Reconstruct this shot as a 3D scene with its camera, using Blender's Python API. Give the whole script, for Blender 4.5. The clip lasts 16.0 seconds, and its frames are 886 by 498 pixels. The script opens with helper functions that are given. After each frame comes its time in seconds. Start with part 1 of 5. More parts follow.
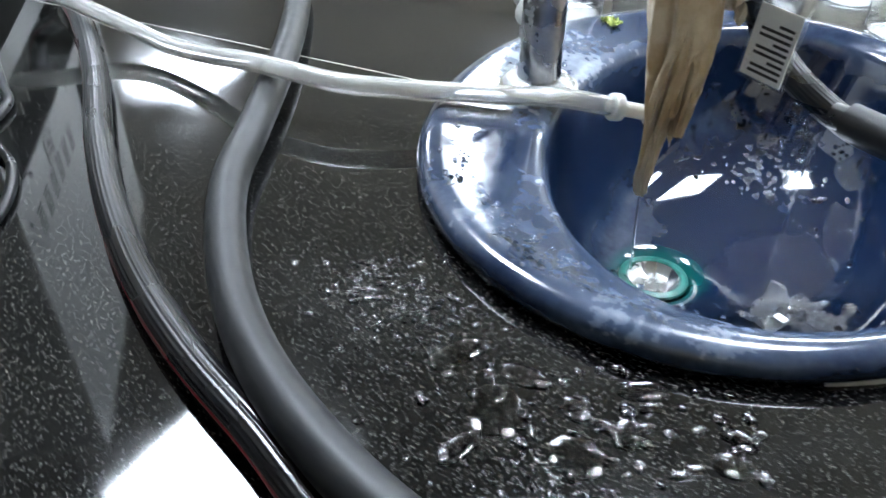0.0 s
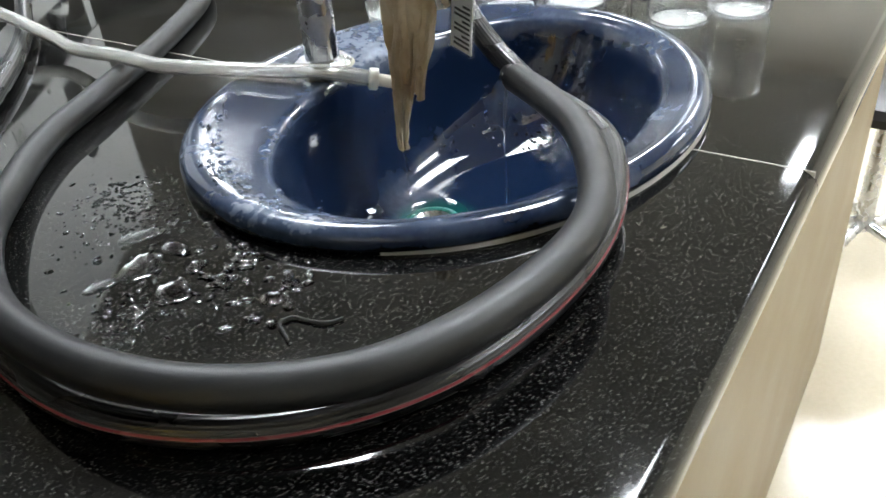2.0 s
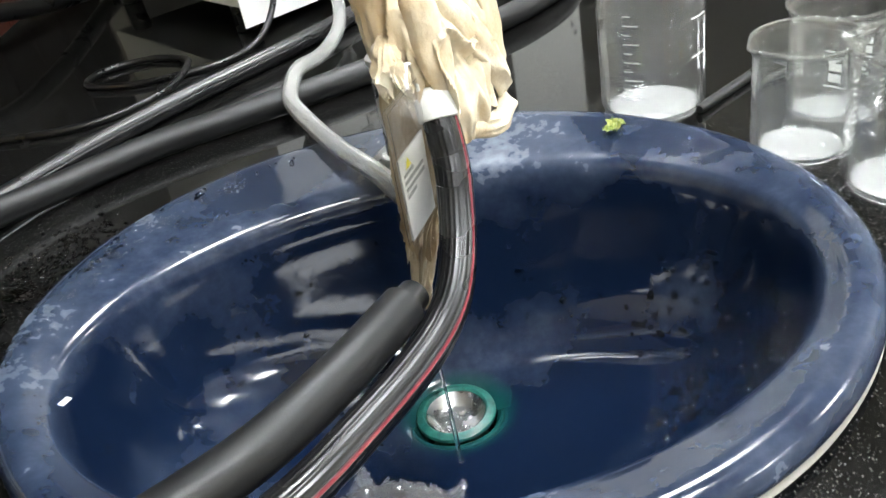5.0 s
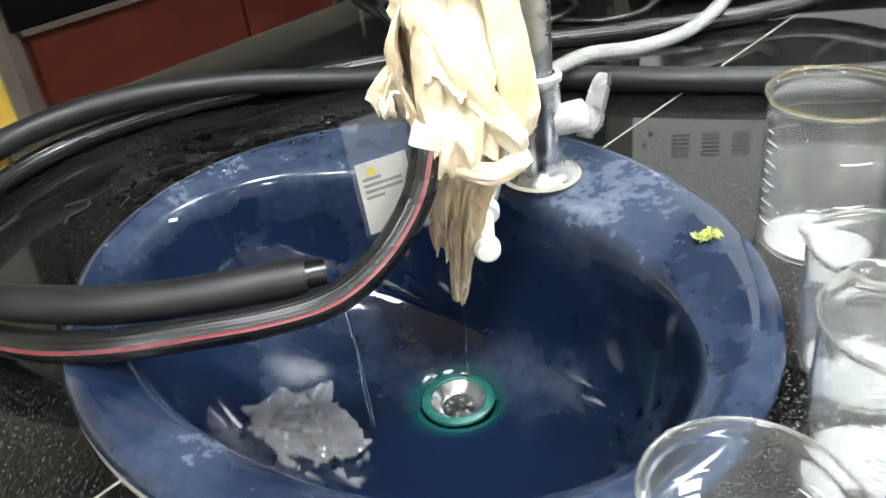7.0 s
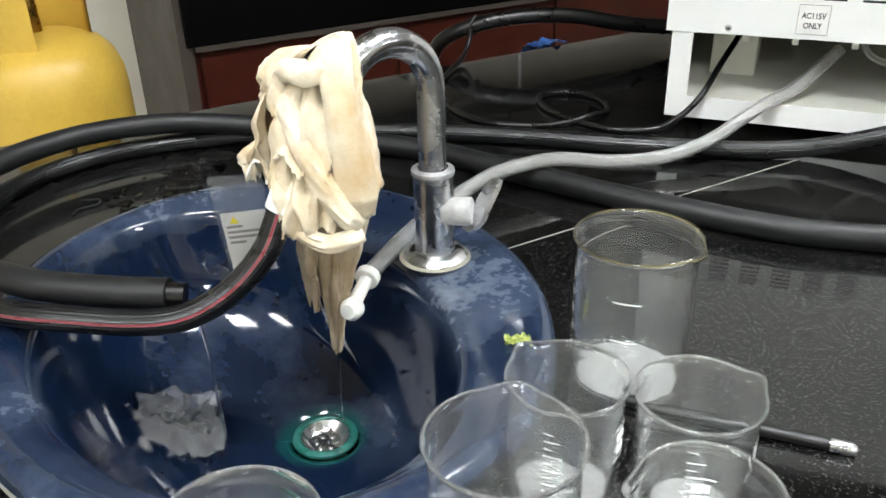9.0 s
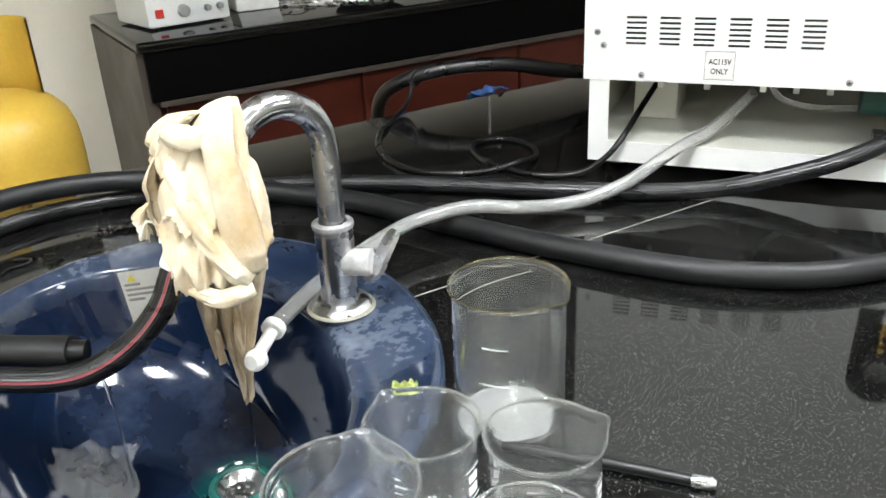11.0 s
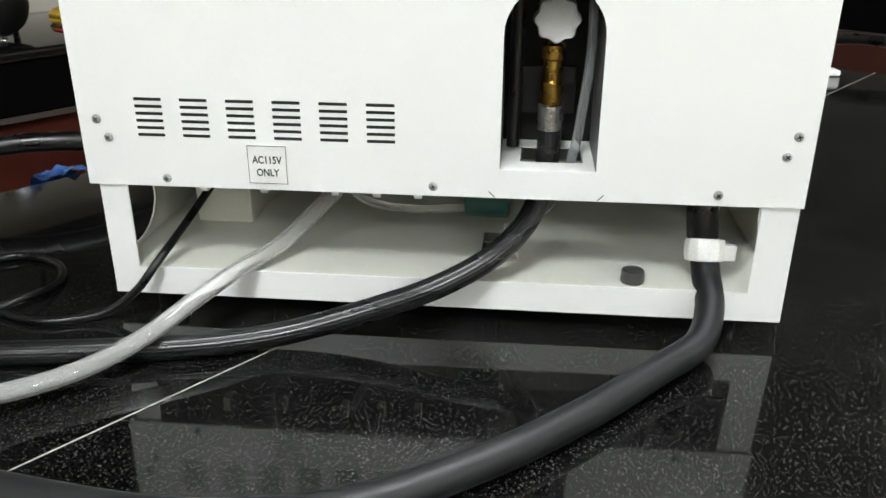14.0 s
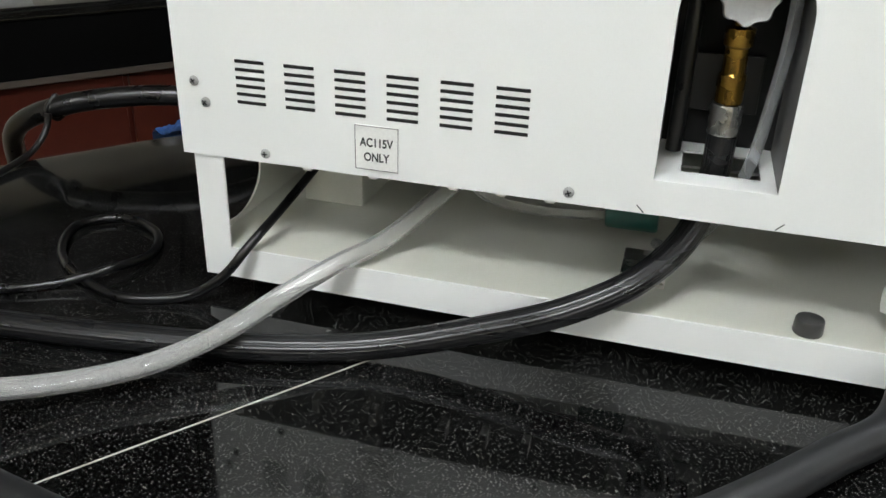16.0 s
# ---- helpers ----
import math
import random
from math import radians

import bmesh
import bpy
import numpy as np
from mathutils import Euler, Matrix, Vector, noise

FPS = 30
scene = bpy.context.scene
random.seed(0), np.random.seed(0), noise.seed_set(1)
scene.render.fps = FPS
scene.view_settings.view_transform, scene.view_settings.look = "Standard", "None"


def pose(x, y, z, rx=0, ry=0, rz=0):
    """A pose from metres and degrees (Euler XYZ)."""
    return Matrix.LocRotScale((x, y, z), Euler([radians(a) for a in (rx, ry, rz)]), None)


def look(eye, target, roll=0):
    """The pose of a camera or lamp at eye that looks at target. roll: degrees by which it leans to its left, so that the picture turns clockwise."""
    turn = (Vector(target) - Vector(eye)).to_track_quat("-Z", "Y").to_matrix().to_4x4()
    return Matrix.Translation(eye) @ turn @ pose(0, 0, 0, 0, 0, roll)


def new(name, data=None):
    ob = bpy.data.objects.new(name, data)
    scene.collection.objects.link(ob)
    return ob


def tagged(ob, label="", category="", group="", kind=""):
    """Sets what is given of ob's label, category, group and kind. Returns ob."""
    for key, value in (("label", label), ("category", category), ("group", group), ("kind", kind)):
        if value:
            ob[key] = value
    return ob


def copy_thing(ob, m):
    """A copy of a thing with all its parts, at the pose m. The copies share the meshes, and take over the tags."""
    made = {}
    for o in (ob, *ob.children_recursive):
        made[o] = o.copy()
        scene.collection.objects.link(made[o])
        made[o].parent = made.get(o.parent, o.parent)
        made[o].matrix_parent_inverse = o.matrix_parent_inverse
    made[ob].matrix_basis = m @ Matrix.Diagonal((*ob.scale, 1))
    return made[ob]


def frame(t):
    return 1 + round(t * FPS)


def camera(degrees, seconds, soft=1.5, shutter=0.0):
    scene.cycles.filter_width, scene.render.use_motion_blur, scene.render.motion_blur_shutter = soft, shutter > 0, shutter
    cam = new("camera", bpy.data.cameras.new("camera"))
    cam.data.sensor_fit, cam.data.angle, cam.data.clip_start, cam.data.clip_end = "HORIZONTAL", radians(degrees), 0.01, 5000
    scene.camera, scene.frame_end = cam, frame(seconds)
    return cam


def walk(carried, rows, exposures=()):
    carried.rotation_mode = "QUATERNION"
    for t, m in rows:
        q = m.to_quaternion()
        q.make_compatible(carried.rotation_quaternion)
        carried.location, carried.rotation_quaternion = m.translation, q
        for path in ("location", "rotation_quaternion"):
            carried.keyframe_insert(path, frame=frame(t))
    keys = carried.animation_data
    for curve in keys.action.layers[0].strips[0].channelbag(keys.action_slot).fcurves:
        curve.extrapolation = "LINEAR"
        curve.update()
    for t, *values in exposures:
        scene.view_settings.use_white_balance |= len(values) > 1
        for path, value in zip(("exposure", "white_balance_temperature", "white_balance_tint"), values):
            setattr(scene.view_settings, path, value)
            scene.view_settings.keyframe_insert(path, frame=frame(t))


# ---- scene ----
cam = camera(55.7, 16.0, shutter=0.25)
PATH = [
    (0, (-0.552, 0.62, 0.327), (1.02, 0.249, -0.852), 1.0),
    (0.5, (-0.65, 0.537, 0.322), (0.953, 0.276, -0.846), 1.7),
    (1, (-0.739, 0.505, 0.312), (0.887, 0.256, -0.825), -1.3),
    (1.5, (-0.808, 0.45, 0.337), (0.839, 0.214, -0.772), -1.3),
    (2, (-0.801, 0.32, 0.342), (0.868, 0.24, -0.758), -4.8),
    (2.5, (-0.766, 0.164, 0.352), (0.884, 0.483, -0.732), -6.8),
    (3, (-0.701, 0.116, 0.338), (0.942, 0.564, -0.711), -6.8),
    (3.5, (-0.555, 0.086, 0.331), (1.068, 0.578, -0.729), -6.1),
    (4, (-0.453, 0.04, 0.352), (1.068, 0.751, -0.735), -6.8),
    (4.5, (-0.344, -0.097, 0.348), (0.874, 1.054, -0.744), -9.5),
    (5, (-0.287, -0.114, 0.316), (0.729, 1.242, -0.747), -11.2),
    (5.2, (-0.245, -0.099, 0.312), (0.695, 1.291, -0.778), -10.7),
    (7.3, (0.154, -0.298, 0.37), (-0.285, 1.348, -0.679), -5.0),
    (7.5, (0.202, -0.32, 0.381), (-0.32, 1.319, -0.639), -3.9),
    (8, (0.245, -0.3, 0.392), (-0.33, 1.371, -0.545), -3.9),
    (8.5, (0.27, -0.265, 0.391), (-0.314, 1.402, -0.548), -3.2),
    (9, (0.357, -0.256, 0.394), (-0.33, 1.377, -0.534), -1.3),
    (11.3, (0.456, -0.234, 0.419), (-0.224, 1.464, -0.391), -3.2),
    (11.5, (0.463, -0.228, 0.436), (-0.125, 1.518, -0.341), -2.7),
    (12, (0.499, -0.217, 0.442), (0.219, 1.644, -0.235), -1.5),
    (12.5, (0.514, -0.163, 0.438), (0.414, 1.718, -0.232), -1.4),
    (13, (0.531, -0.035, 0.415), (0.478, 1.829, -0.307), -0.1),
    (13.5, (0.551, 0.067, 0.405), (0.491, 1.91, -0.37), 0.6),
    (14, (0.61, 0.157, 0.395), (0.435, 1.982, -0.406), 0.2),
    (14.5, (0.676, 0.211, 0.409), (0.252, 1.985, -0.411), 0.0),
    (15, (0.652, 0.273, 0.396), (0.128, 2.004, -0.458), -0.1),
    (15.5, (0.612, 0.29, 0.38), (0.095, 2.006, -0.508), 0.3),
    (16, (0.601, 0.287, 0.377), (0.114, 2.016, -0.501), 1.7),
]
walk(cam, [(t, look(e, g, r)) for t, e, g, r in PATH],
     exposures=[(0, 1.0, 5750, 10), (0.7, 1.0, 5950, 10), (1.5, 0.85, 6250, 10), (2, 0.68, 6300, 10), (3, 0.5, 6500, 10), (3.6, 0.45, 6500, 10), (4.0, 0.3, 6500, 10), (4.5, 0.25, 6550, 10), (5.0, 0.6, 6500, 10), (5.2, 0.65, 6500, 10), (7.3, 0.8, 6500, 10), (8.2, 0.78, 6500, 10), (9.0, 0.15, 6500, 10), (9.6, 0.2, 6500, 10), (11.4, 0.35, 6500, 10), (11.7, 0.15, 6500, 10), (12.0, -0.28, 6500, 10), (12.5, -0.1, 6500, 10), (14.0, 0.0, 6500, 10), (14.6, -0.24, 6500, 10), (16, -0.26, 6500, 10)])

# ---- world and light ----
world = bpy.data.worlds.new("world")
scene.world = world
world.use_nodes = True
world.node_tree.nodes["Background"].inputs[0].default_value = (0.9, 0.95, 1.0, 1)
world.node_tree.nodes["Background"].inputs[1].default_value = 0.0
LAMP_STRENGTH = 47.0
CEIL = 2.0        # ceiling over the worktop
FLOOR = -0.9

# ---- frame of the island worktop: u along its end, v along its length ----
TURN = -37.0
CU, SU = math.cos(radians(TURN)), math.sin(radians(TURN))
BENCH = pose(0, 0, 0, 0, 0, TURN)


def W(u, v, z=0.0):
    return Vector((u * CU - v * SU, u * SU + v * CU, z))


# ---- materials ----
def nodes_of(name):
    m = bpy.data.materials.new(name)
    m.use_nodes = True
    nt = m.node_tree
    return m, nt, nt.nodes["Principled BSDF"]


def node(nt, kind, **kw):
    n = nt.nodes.new(kind)
    for k, v in kw.items():
        n.inputs[k].default_value = v
    return n


def ramp(nt, src, stops):
    r = nt.nodes.new("ShaderNodeValToRGB")
    e = r.color_ramp.elements
    while len(e) < len(stops):
        e.new(0.5)
    for el, (p, c) in zip(e, stops):
        el.position = p
        el.color = (*c, 1) if len(c) == 3 else c
    nt.links.new(src, r.inputs[0])
    return r


def surface(name, a, b, rough=(0.4, 0.5), metal=0.0, scale=20.0, fine=300.0, bump=0.1, coat=0.0, spec=0.5):
    """Two colours mixed by coarse and fine noise, with uneven gloss and a fine relief."""
    m, nt, p = nodes_of(name)
    tc = nt.nodes.new("ShaderNodeTexCoord")
    n1 = node(nt, "ShaderNodeTexNoise", Scale=scale, Detail=6.0)
    n2 = node(nt, "ShaderNodeTexNoise", Scale=fine, Detail=3.0)
    for n in (n1, n2):
        nt.links.new(tc.outputs["Object"], n.inputs["Vector"])
    mix = node(nt, "ShaderNodeMath")
    mix.operation = "MULTIPLY_ADD"
    mix.inputs[1].default_value = 0.3
    nt.links.new(n2.outputs[0], mix.inputs[0])
    half = node(nt, "ShaderNodeMath")
    half.operation = "MULTIPLY"
    half.inputs[1].default_value = 0.7
    nt.links.new(n1.outputs[0], half.inputs[0])
    nt.links.new(half.outputs[0], mix.inputs[2])
    c = ramp(nt, mix.outputs[0], [(0.33, a), (0.67, b)])
    nt.links.new(c.outputs[0], p.inputs["Base Color"])
    mr = node(nt, "ShaderNodeMapRange")
    mr.inputs[3].default_value, mr.inputs[4].default_value = rough
    mr.inputs[1].default_value, mr.inputs[2].default_value = 0.3, 0.7
    nt.links.new(n1.outputs[0], mr.inputs[0])
    nt.links.new(mr.outputs[0], p.inputs["Roughness"])
    p.inputs["Metallic"].default_value = metal
    p.inputs["Coat Weight"].default_value = coat
    p.inputs["Specular IOR Level"].default_value = spec
    if bump:
        bn = node(nt, "ShaderNodeBump", Strength=bump, Distance=0.001)
        nt.links.new(n2.outputs[0], bn.inputs["Height"])
        nt.links.new(bn.outputs[0], p.inputs["Normal"])
    return m


def granite():
    m, nt, p = nodes_of("black_granite")
    tc = nt.nodes.new("ShaderNodeTexCoord")
    v = node(nt, "ShaderNodeTexVoronoi", Scale=760.0)
    n = node(nt, "ShaderNodeTexNoise", Scale=260.0, Detail=4.0)
    big = node(nt, "ShaderNodeTexNoise", Scale=9.0, Detail=5.0)
    for k in (v, n, big):
        nt.links.new(tc.outputs["Object"], k.inputs["Vector"])
    sep = nt.nodes.new("ShaderNodeSeparateColor")
    nt.links.new(v.outputs["Color"], sep.inputs[0])
    speck = ramp(nt, sep.outputs[0], [(0.45, (0, 0, 0)), (0.78, (0.024, 0.024, 0.0225)), (0.98, (0.098, 0.097, 0.090))])
    grain = ramp(nt, n.outputs[0], [(0.42, (0.0005, 0.0005, 0.0005)), (0.75, (0.007, 0.007, 0.0066))])
    mask = ramp(nt, v.outputs["Distance"], [(0.22, (1, 1, 1)), (0.50, (0, 0, 0))])
    mul = nt.nodes.new("ShaderNodeMix")
    mul.data_type, mul.blend_type = "RGBA", "MULTIPLY"
    mul.inputs[0].default_value = 1.0
    nt.links.new(speck.outputs[0], mul.inputs[6])
    nt.links.new(mask.outputs[0], mul.inputs[7])
    add = nt.nodes.new("ShaderNodeMix")
    add.data_type, add.blend_type = "RGBA", "ADD"
    add.inputs[0].default_value = 1.0
    nt.links.new(mul.outputs[2], add.inputs[6])
    nt.links.new(grain.outputs[0], add.inputs[7])
    haze = ramp(nt, big.outputs[0], [(0.52, (0, 0, 0)), (0.80, (0.009, 0.009, 0.0088))])
    both = nt.nodes.new("ShaderNodeMix")
    both.data_type, both.blend_type = "RGBA", "ADD"
    both.inputs[0].default_value = 1.0
    nt.links.new(add.outputs[2], both.inputs[6])
    nt.links.new(haze.outputs[0], both.inputs[7])
    nt.links.new(both.outputs[2], p.inputs["Base Color"])
    r = ramp(nt, big.outputs[0], [(0.35, (0.035, 0.035, 0.035)), (0.7, (0.10, 0.10, 0.10))])
    nt.links.new(r.outputs[0], p.inputs["Roughness"])
    p.inputs["Specular IOR Level"].default_value = 0.39
    return m


def plain(name, col, rough=0.4, metal=0.0, coat=0.0):
    c = Vector(col)
    return surface(name, tuple(c * 0.85), tuple(c * 1.1), (rough * 0.85, rough * 1.15), metal, 25.0, 400.0, 0.05, coat)


def glassy(name, col, rough=0.0, ior=1.45, trans=1.0):
    m, nt, p = nodes_of(name)
    p.inputs["Base Color"].default_value = (*col, 1)
    p.inputs["Roughness"].default_value = rough
    p.inputs["IOR"].default_value = ior
    p.inputs["Transmission Weight"].default_value = trans
    n = node(nt, "ShaderNodeTexNoise", Scale=60.0, Detail=4.0)
    r = ramp(nt, n.outputs[0], [(0.45, (rough,) * 3), (0.75, (rough + 0.06,) * 3)])
    nt.links.new(r.outputs[0], p.inputs["Roughness"])
    return m


def glow(name, col, strength):
    m, nt, p = nodes_of(name)
    p.inputs["Base Color"].default_value = (0.9, 0.9, 0.9, 1)
    p.inputs["Emission Color"].default_value = (*col, 1)
    p.inputs["Emission Strength"].default_value = strength
    return m


GRANITE = granite()
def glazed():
    """Deep blue glaze under an uneven film of limescale, with small spots. Height also shifts the film, imitating a lit
    ledge and shaded bowl.
    """
    m, nt, p = nodes_of("blue_ceramic")
    tc = nt.nodes.new("ShaderNodeTexCoord")
    a = node(nt, "ShaderNodeTexNoise", Scale=9.0, Detail=8.0, Roughness=0.62)
    b = node(nt, "ShaderNodeTexNoise", Scale=120.0, Detail=4.0)
    for n in (a, b):
        nt.links.new(tc.outputs["Object"], n.inputs["Vector"])
    far = nt.nodes.new("ShaderNodeVectorMath")
    far.operation = "DISTANCE"
    far.inputs[1].default_value = (0.055, 0.165, 0.018)
    nt.links.new(tc.outputs["Object"], far.inputs[0])
    near = node(nt, "ShaderNodeMapRange")
    near.inputs[1].default_value, near.inputs[2].default_value = 0.03, 0.13
    near.inputs[3].default_value, near.inputs[4].default_value = 0.13, 0.0
    nt.links.new(far.outputs["Value"], near.inputs[0])
    # film raised on the ledge, cut in the bowl: painted light and shade
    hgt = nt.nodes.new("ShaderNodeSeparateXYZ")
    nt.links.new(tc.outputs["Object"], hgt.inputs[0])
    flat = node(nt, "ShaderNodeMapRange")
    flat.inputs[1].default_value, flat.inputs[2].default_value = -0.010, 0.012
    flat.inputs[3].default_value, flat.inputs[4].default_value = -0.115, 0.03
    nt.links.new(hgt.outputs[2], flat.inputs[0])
    lime_and_light = node(nt, "ShaderNodeMath")
    lime_and_light.operation = "ADD"
    side = nt.nodes.new("ShaderNodeVectorMath")
    side.operation = "DISTANCE"
    side.inputs[1].default_value = (-0.155, 0.0, -0.10)
    nt.links.new(tc.outputs["Object"], side.inputs[0])
    milky = node(nt, "ShaderNodeMapRange")
    milky.inputs[1].default_value, milky.inputs[2].default_value = 0.04, 0.12
    milky.inputs[3].default_value, milky.inputs[4].default_value = 0.12, 0.0
    nt.links.new(side.outputs["Value"], milky.inputs[0])
    spread = node(nt, "ShaderNodeMath")
    spread.operation = "ADD"
    nt.links.new(near.outputs[0], spread.inputs[0])
    nt.links.new(milky.outputs[0], spread.inputs[1])
    nt.links.new(spread.outputs[0], lime_and_light.inputs[0])
    nt.links.new(flat.outputs[0], lime_and_light.inputs[1])
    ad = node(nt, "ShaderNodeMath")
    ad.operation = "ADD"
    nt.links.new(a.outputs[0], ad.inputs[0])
    nt.links.new(lime_and_light.outputs[0], ad.inputs[1])
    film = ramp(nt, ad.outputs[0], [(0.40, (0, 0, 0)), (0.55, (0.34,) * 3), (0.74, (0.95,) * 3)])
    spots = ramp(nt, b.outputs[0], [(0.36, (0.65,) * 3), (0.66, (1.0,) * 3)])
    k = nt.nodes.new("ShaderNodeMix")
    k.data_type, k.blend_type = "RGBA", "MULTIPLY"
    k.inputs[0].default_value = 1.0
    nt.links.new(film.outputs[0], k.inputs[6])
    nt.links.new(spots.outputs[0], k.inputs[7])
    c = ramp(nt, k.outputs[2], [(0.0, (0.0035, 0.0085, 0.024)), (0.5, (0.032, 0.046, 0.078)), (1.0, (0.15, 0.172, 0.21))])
    hole = nt.nodes.new("ShaderNodeVectorMath")
    hole.operation = "DISTANCE"
    hole.inputs[1].default_value = (-0.009, 0.025, -0.145)
    nt.links.new(tc.outputs["Object"], hole.inputs[0])
    edge = node(nt, "ShaderNodeMath")
    edge.operation = "MULTIPLY_ADD"
    edge.inputs[1].default_value = 0.022
    nt.links.new(a.outputs[0], edge.inputs[0])
    nt.links.new(hole.outputs["Value"], edge.inputs[2])
    stain = node(nt, "ShaderNodeMapRange")
    stain.inputs[1].default_value, stain.inputs[2].default_value = 0.044, 0.062
    stain.inputs[3].default_value, stain.inputs[4].default_value = 0.85, 0.0
    nt.links.new(edge.outputs[0], stain.inputs[0])
    green = nt.nodes.new("ShaderNodeMix")
    green.data_type = "RGBA"
    green.inputs[7].default_value = (0.006, 0.075, 0.066, 1)
    nt.links.new(stain.outputs[0], green.inputs[0])
    nt.links.new(c.outputs[0], green.inputs[6])
    nt.links.new(green.outputs[2], p.inputs["Base Color"])
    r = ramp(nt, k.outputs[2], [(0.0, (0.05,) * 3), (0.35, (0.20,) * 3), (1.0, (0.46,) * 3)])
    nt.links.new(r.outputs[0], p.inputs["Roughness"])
    p.inputs["Coat Weight"].default_value = 0.12
    p.inputs["Coat Roughness"].default_value = 0.06
    bn = node(nt, "ShaderNodeBump", Strength=0.06, Distance=0.001)
    nt.links.new(b.outputs[0], bn.inputs["Height"])
    nt.links.new(bn.outputs[0], p.inputs["Normal"])
    return m


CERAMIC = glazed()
CAULK = plain("caulk", (0.28, 0.265, 0.235), 0.6)
WHITE = surface("white_powder_coat", (0.72, 0.73, 0.71), (0.76, 0.77, 0.75), (0.38, 0.46), 0, 4, 900, 0.06)
SHEET = surface("shaded_grey_sheet", (0.20, 0.20, 0.195), (0.26, 0.26, 0.25), (0.3, 0.45), 0.3, 8, 500, 0.05)
INNER = surface("white_inner_sheet", (0.57, 0.57, 0.50), (0.63, 0.63, 0.56), (0.4, 0.5), 0, 6, 600, 0.05)
FOAM = surface("grey_foam_rubber", (0.0048, 0.0050, 0.0054), (0.0090, 0.0094, 0.0100), (0.40, 0.52), 0, 60, 900, 0.12, 0, 0.4)
RUBBER = surface("black_rubber", (0.002, 0.002, 0.0022), (0.005, 0.005, 0.0053), (0.25, 0.35), 0, 30, 600, 0.05)
CHROME = surface("chrome", (0.42, 0.43, 0.44), (0.64, 0.64, 0.65), (0.16, 0.38), 1.0, 40, 300, 0.02)
SCALED = surface("limescaled_chrome", (0.22, 0.23, 0.24), (0.55, 0.55, 0.54), (0.25, 0.6), 0.6, 55, 260, 0.15)
CRUST = surface("limescale_crust", (0.26, 0.26, 0.25), (0.50, 0.50, 0.48), (0.4, 0.7), 0, 70, 240, 0.3)
STEEL = surface("steel", (0.45, 0.45, 0.45), (0.6, 0.6, 0.58), (0.2, 0.35), 1.0, 60, 400, 0.05)
BRASS = surface("brass", (0.26, 0.15, 0.03), (0.42, 0.26, 0.06), (0.2, 0.35), 1.0, 60, 400, 0.05)
GLASS = glassy("lab_glass", (0.97, 0.98, 0.97), 0.0, 1.47, 0.985)
RIM_GLASS = glassy("amber_rim_glass", (0.93, 0.80, 0.45))
TUBE = glassy("clear_tube", (0.985, 0.985, 0.97), 0.06, 1.42, 0.86)
WATER = glassy("water", (0.97, 0.99, 1.0), 0.0, 1.33)
def cotton(name, light, stain):
    """Woven cotton with brown stains and a fine weave."""
    m, nt, p = nodes_of(name)
    tc = nt.nodes.new("ShaderNodeTexCoord")
    a = node(nt, "ShaderNodeTexNoise", Scale=16.0, Detail=6.0, Roughness=0.6)
    b = node(nt, "ShaderNodeTexNoise", Scale=420.0, Detail=2.0)
    w = node(nt, "ShaderNodeTexNoise", Scale=75.0, Detail=5.0, Roughness=0.65)
    for n in (a, b, w):
        nt.links.new(tc.outputs["Object"], n.inputs["Vector"])
    c = ramp(nt, a.outputs[0], [(0.42, light), (0.56, tuple(0.5 * (x + y) for x, y in zip(light, stain))), (0.74, stain)])
    nt.links.new(c.outputs[0], p.inputs["Base Color"])
    p.inputs["Roughness"].default_value = 0.92
    p.inputs["Specular IOR Level"].default_value = 0.15
    p.inputs["Sheen Weight"].default_value = 0.2
    b1 = node(nt, "ShaderNodeBump", Strength=0.5, Distance=0.003)
    nt.links.new(w.outputs[0], b1.inputs["Height"])
    b2 = node(nt, "ShaderNodeBump", Strength=0.3, Distance=0.0006)
    nt.links.new(b.outputs[0], b2.inputs["Height"])
    nt.links.new(b1.outputs[0], b2.inputs["Normal"])
    nt.links.new(b2.outputs[0], p.inputs["Normal"])
    return m


CLOTH = cotton("beige_cloth", (0.70, 0.64, 0.50), (0.46, 0.31, 0.14))
DAMP = cotton("damp_cloth", (0.56, 0.47, 0.33), (0.32, 0.21, 0.10))
PLASTIC = plain("white_plastic", (0.8, 0.8, 0.76), 0.35)
BLUE = plain("blue_plastic", (0.03, 0.16, 0.55), 0.35)
BLACK = plain("black_plastic", (0.003, 0.003, 0.003), 0.4)
APRON = surface("black_laminate", (0.0008, 0.0008, 0.0008), (0.0018, 0.0018, 0.0018), (0.5, 0.65), 0, 10, 200, 0.05, 0, 0.06)
# near-black: thread, and painted shade in slots, cuts and niche
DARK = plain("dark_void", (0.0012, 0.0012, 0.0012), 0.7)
GREEN = plain("green_pump", (0.005, 0.06, 0.045), 0.35)
TEAL = surface("green_patina", (0.003, 0.030, 0.026), (0.020, 0.15, 0.12), (0.25, 0.45), 0, 80, 300, 0.1)
YELLOW = surface("yellow_paint", (0.48, 0.31, 0.045), (0.58, 0.385, 0.06), (0.35, 0.5), 0, 8, 120, 0.1)
YHOSE = plain("yellow_hose", (0.75, 0.5, 0.03), 0.4)
WOOD = surface("red_brown_laminate", (0.040, 0.0068, 0.0040), (0.062, 0.0115, 0.0062), (0.3, 0.4), 0, 12, 200, 0.05)
WALL = surface("beige_wall", (0.58, 0.55, 0.47), (0.64, 0.61, 0.53), (0.8, 0.9), 0, 3, 250, 0.15)
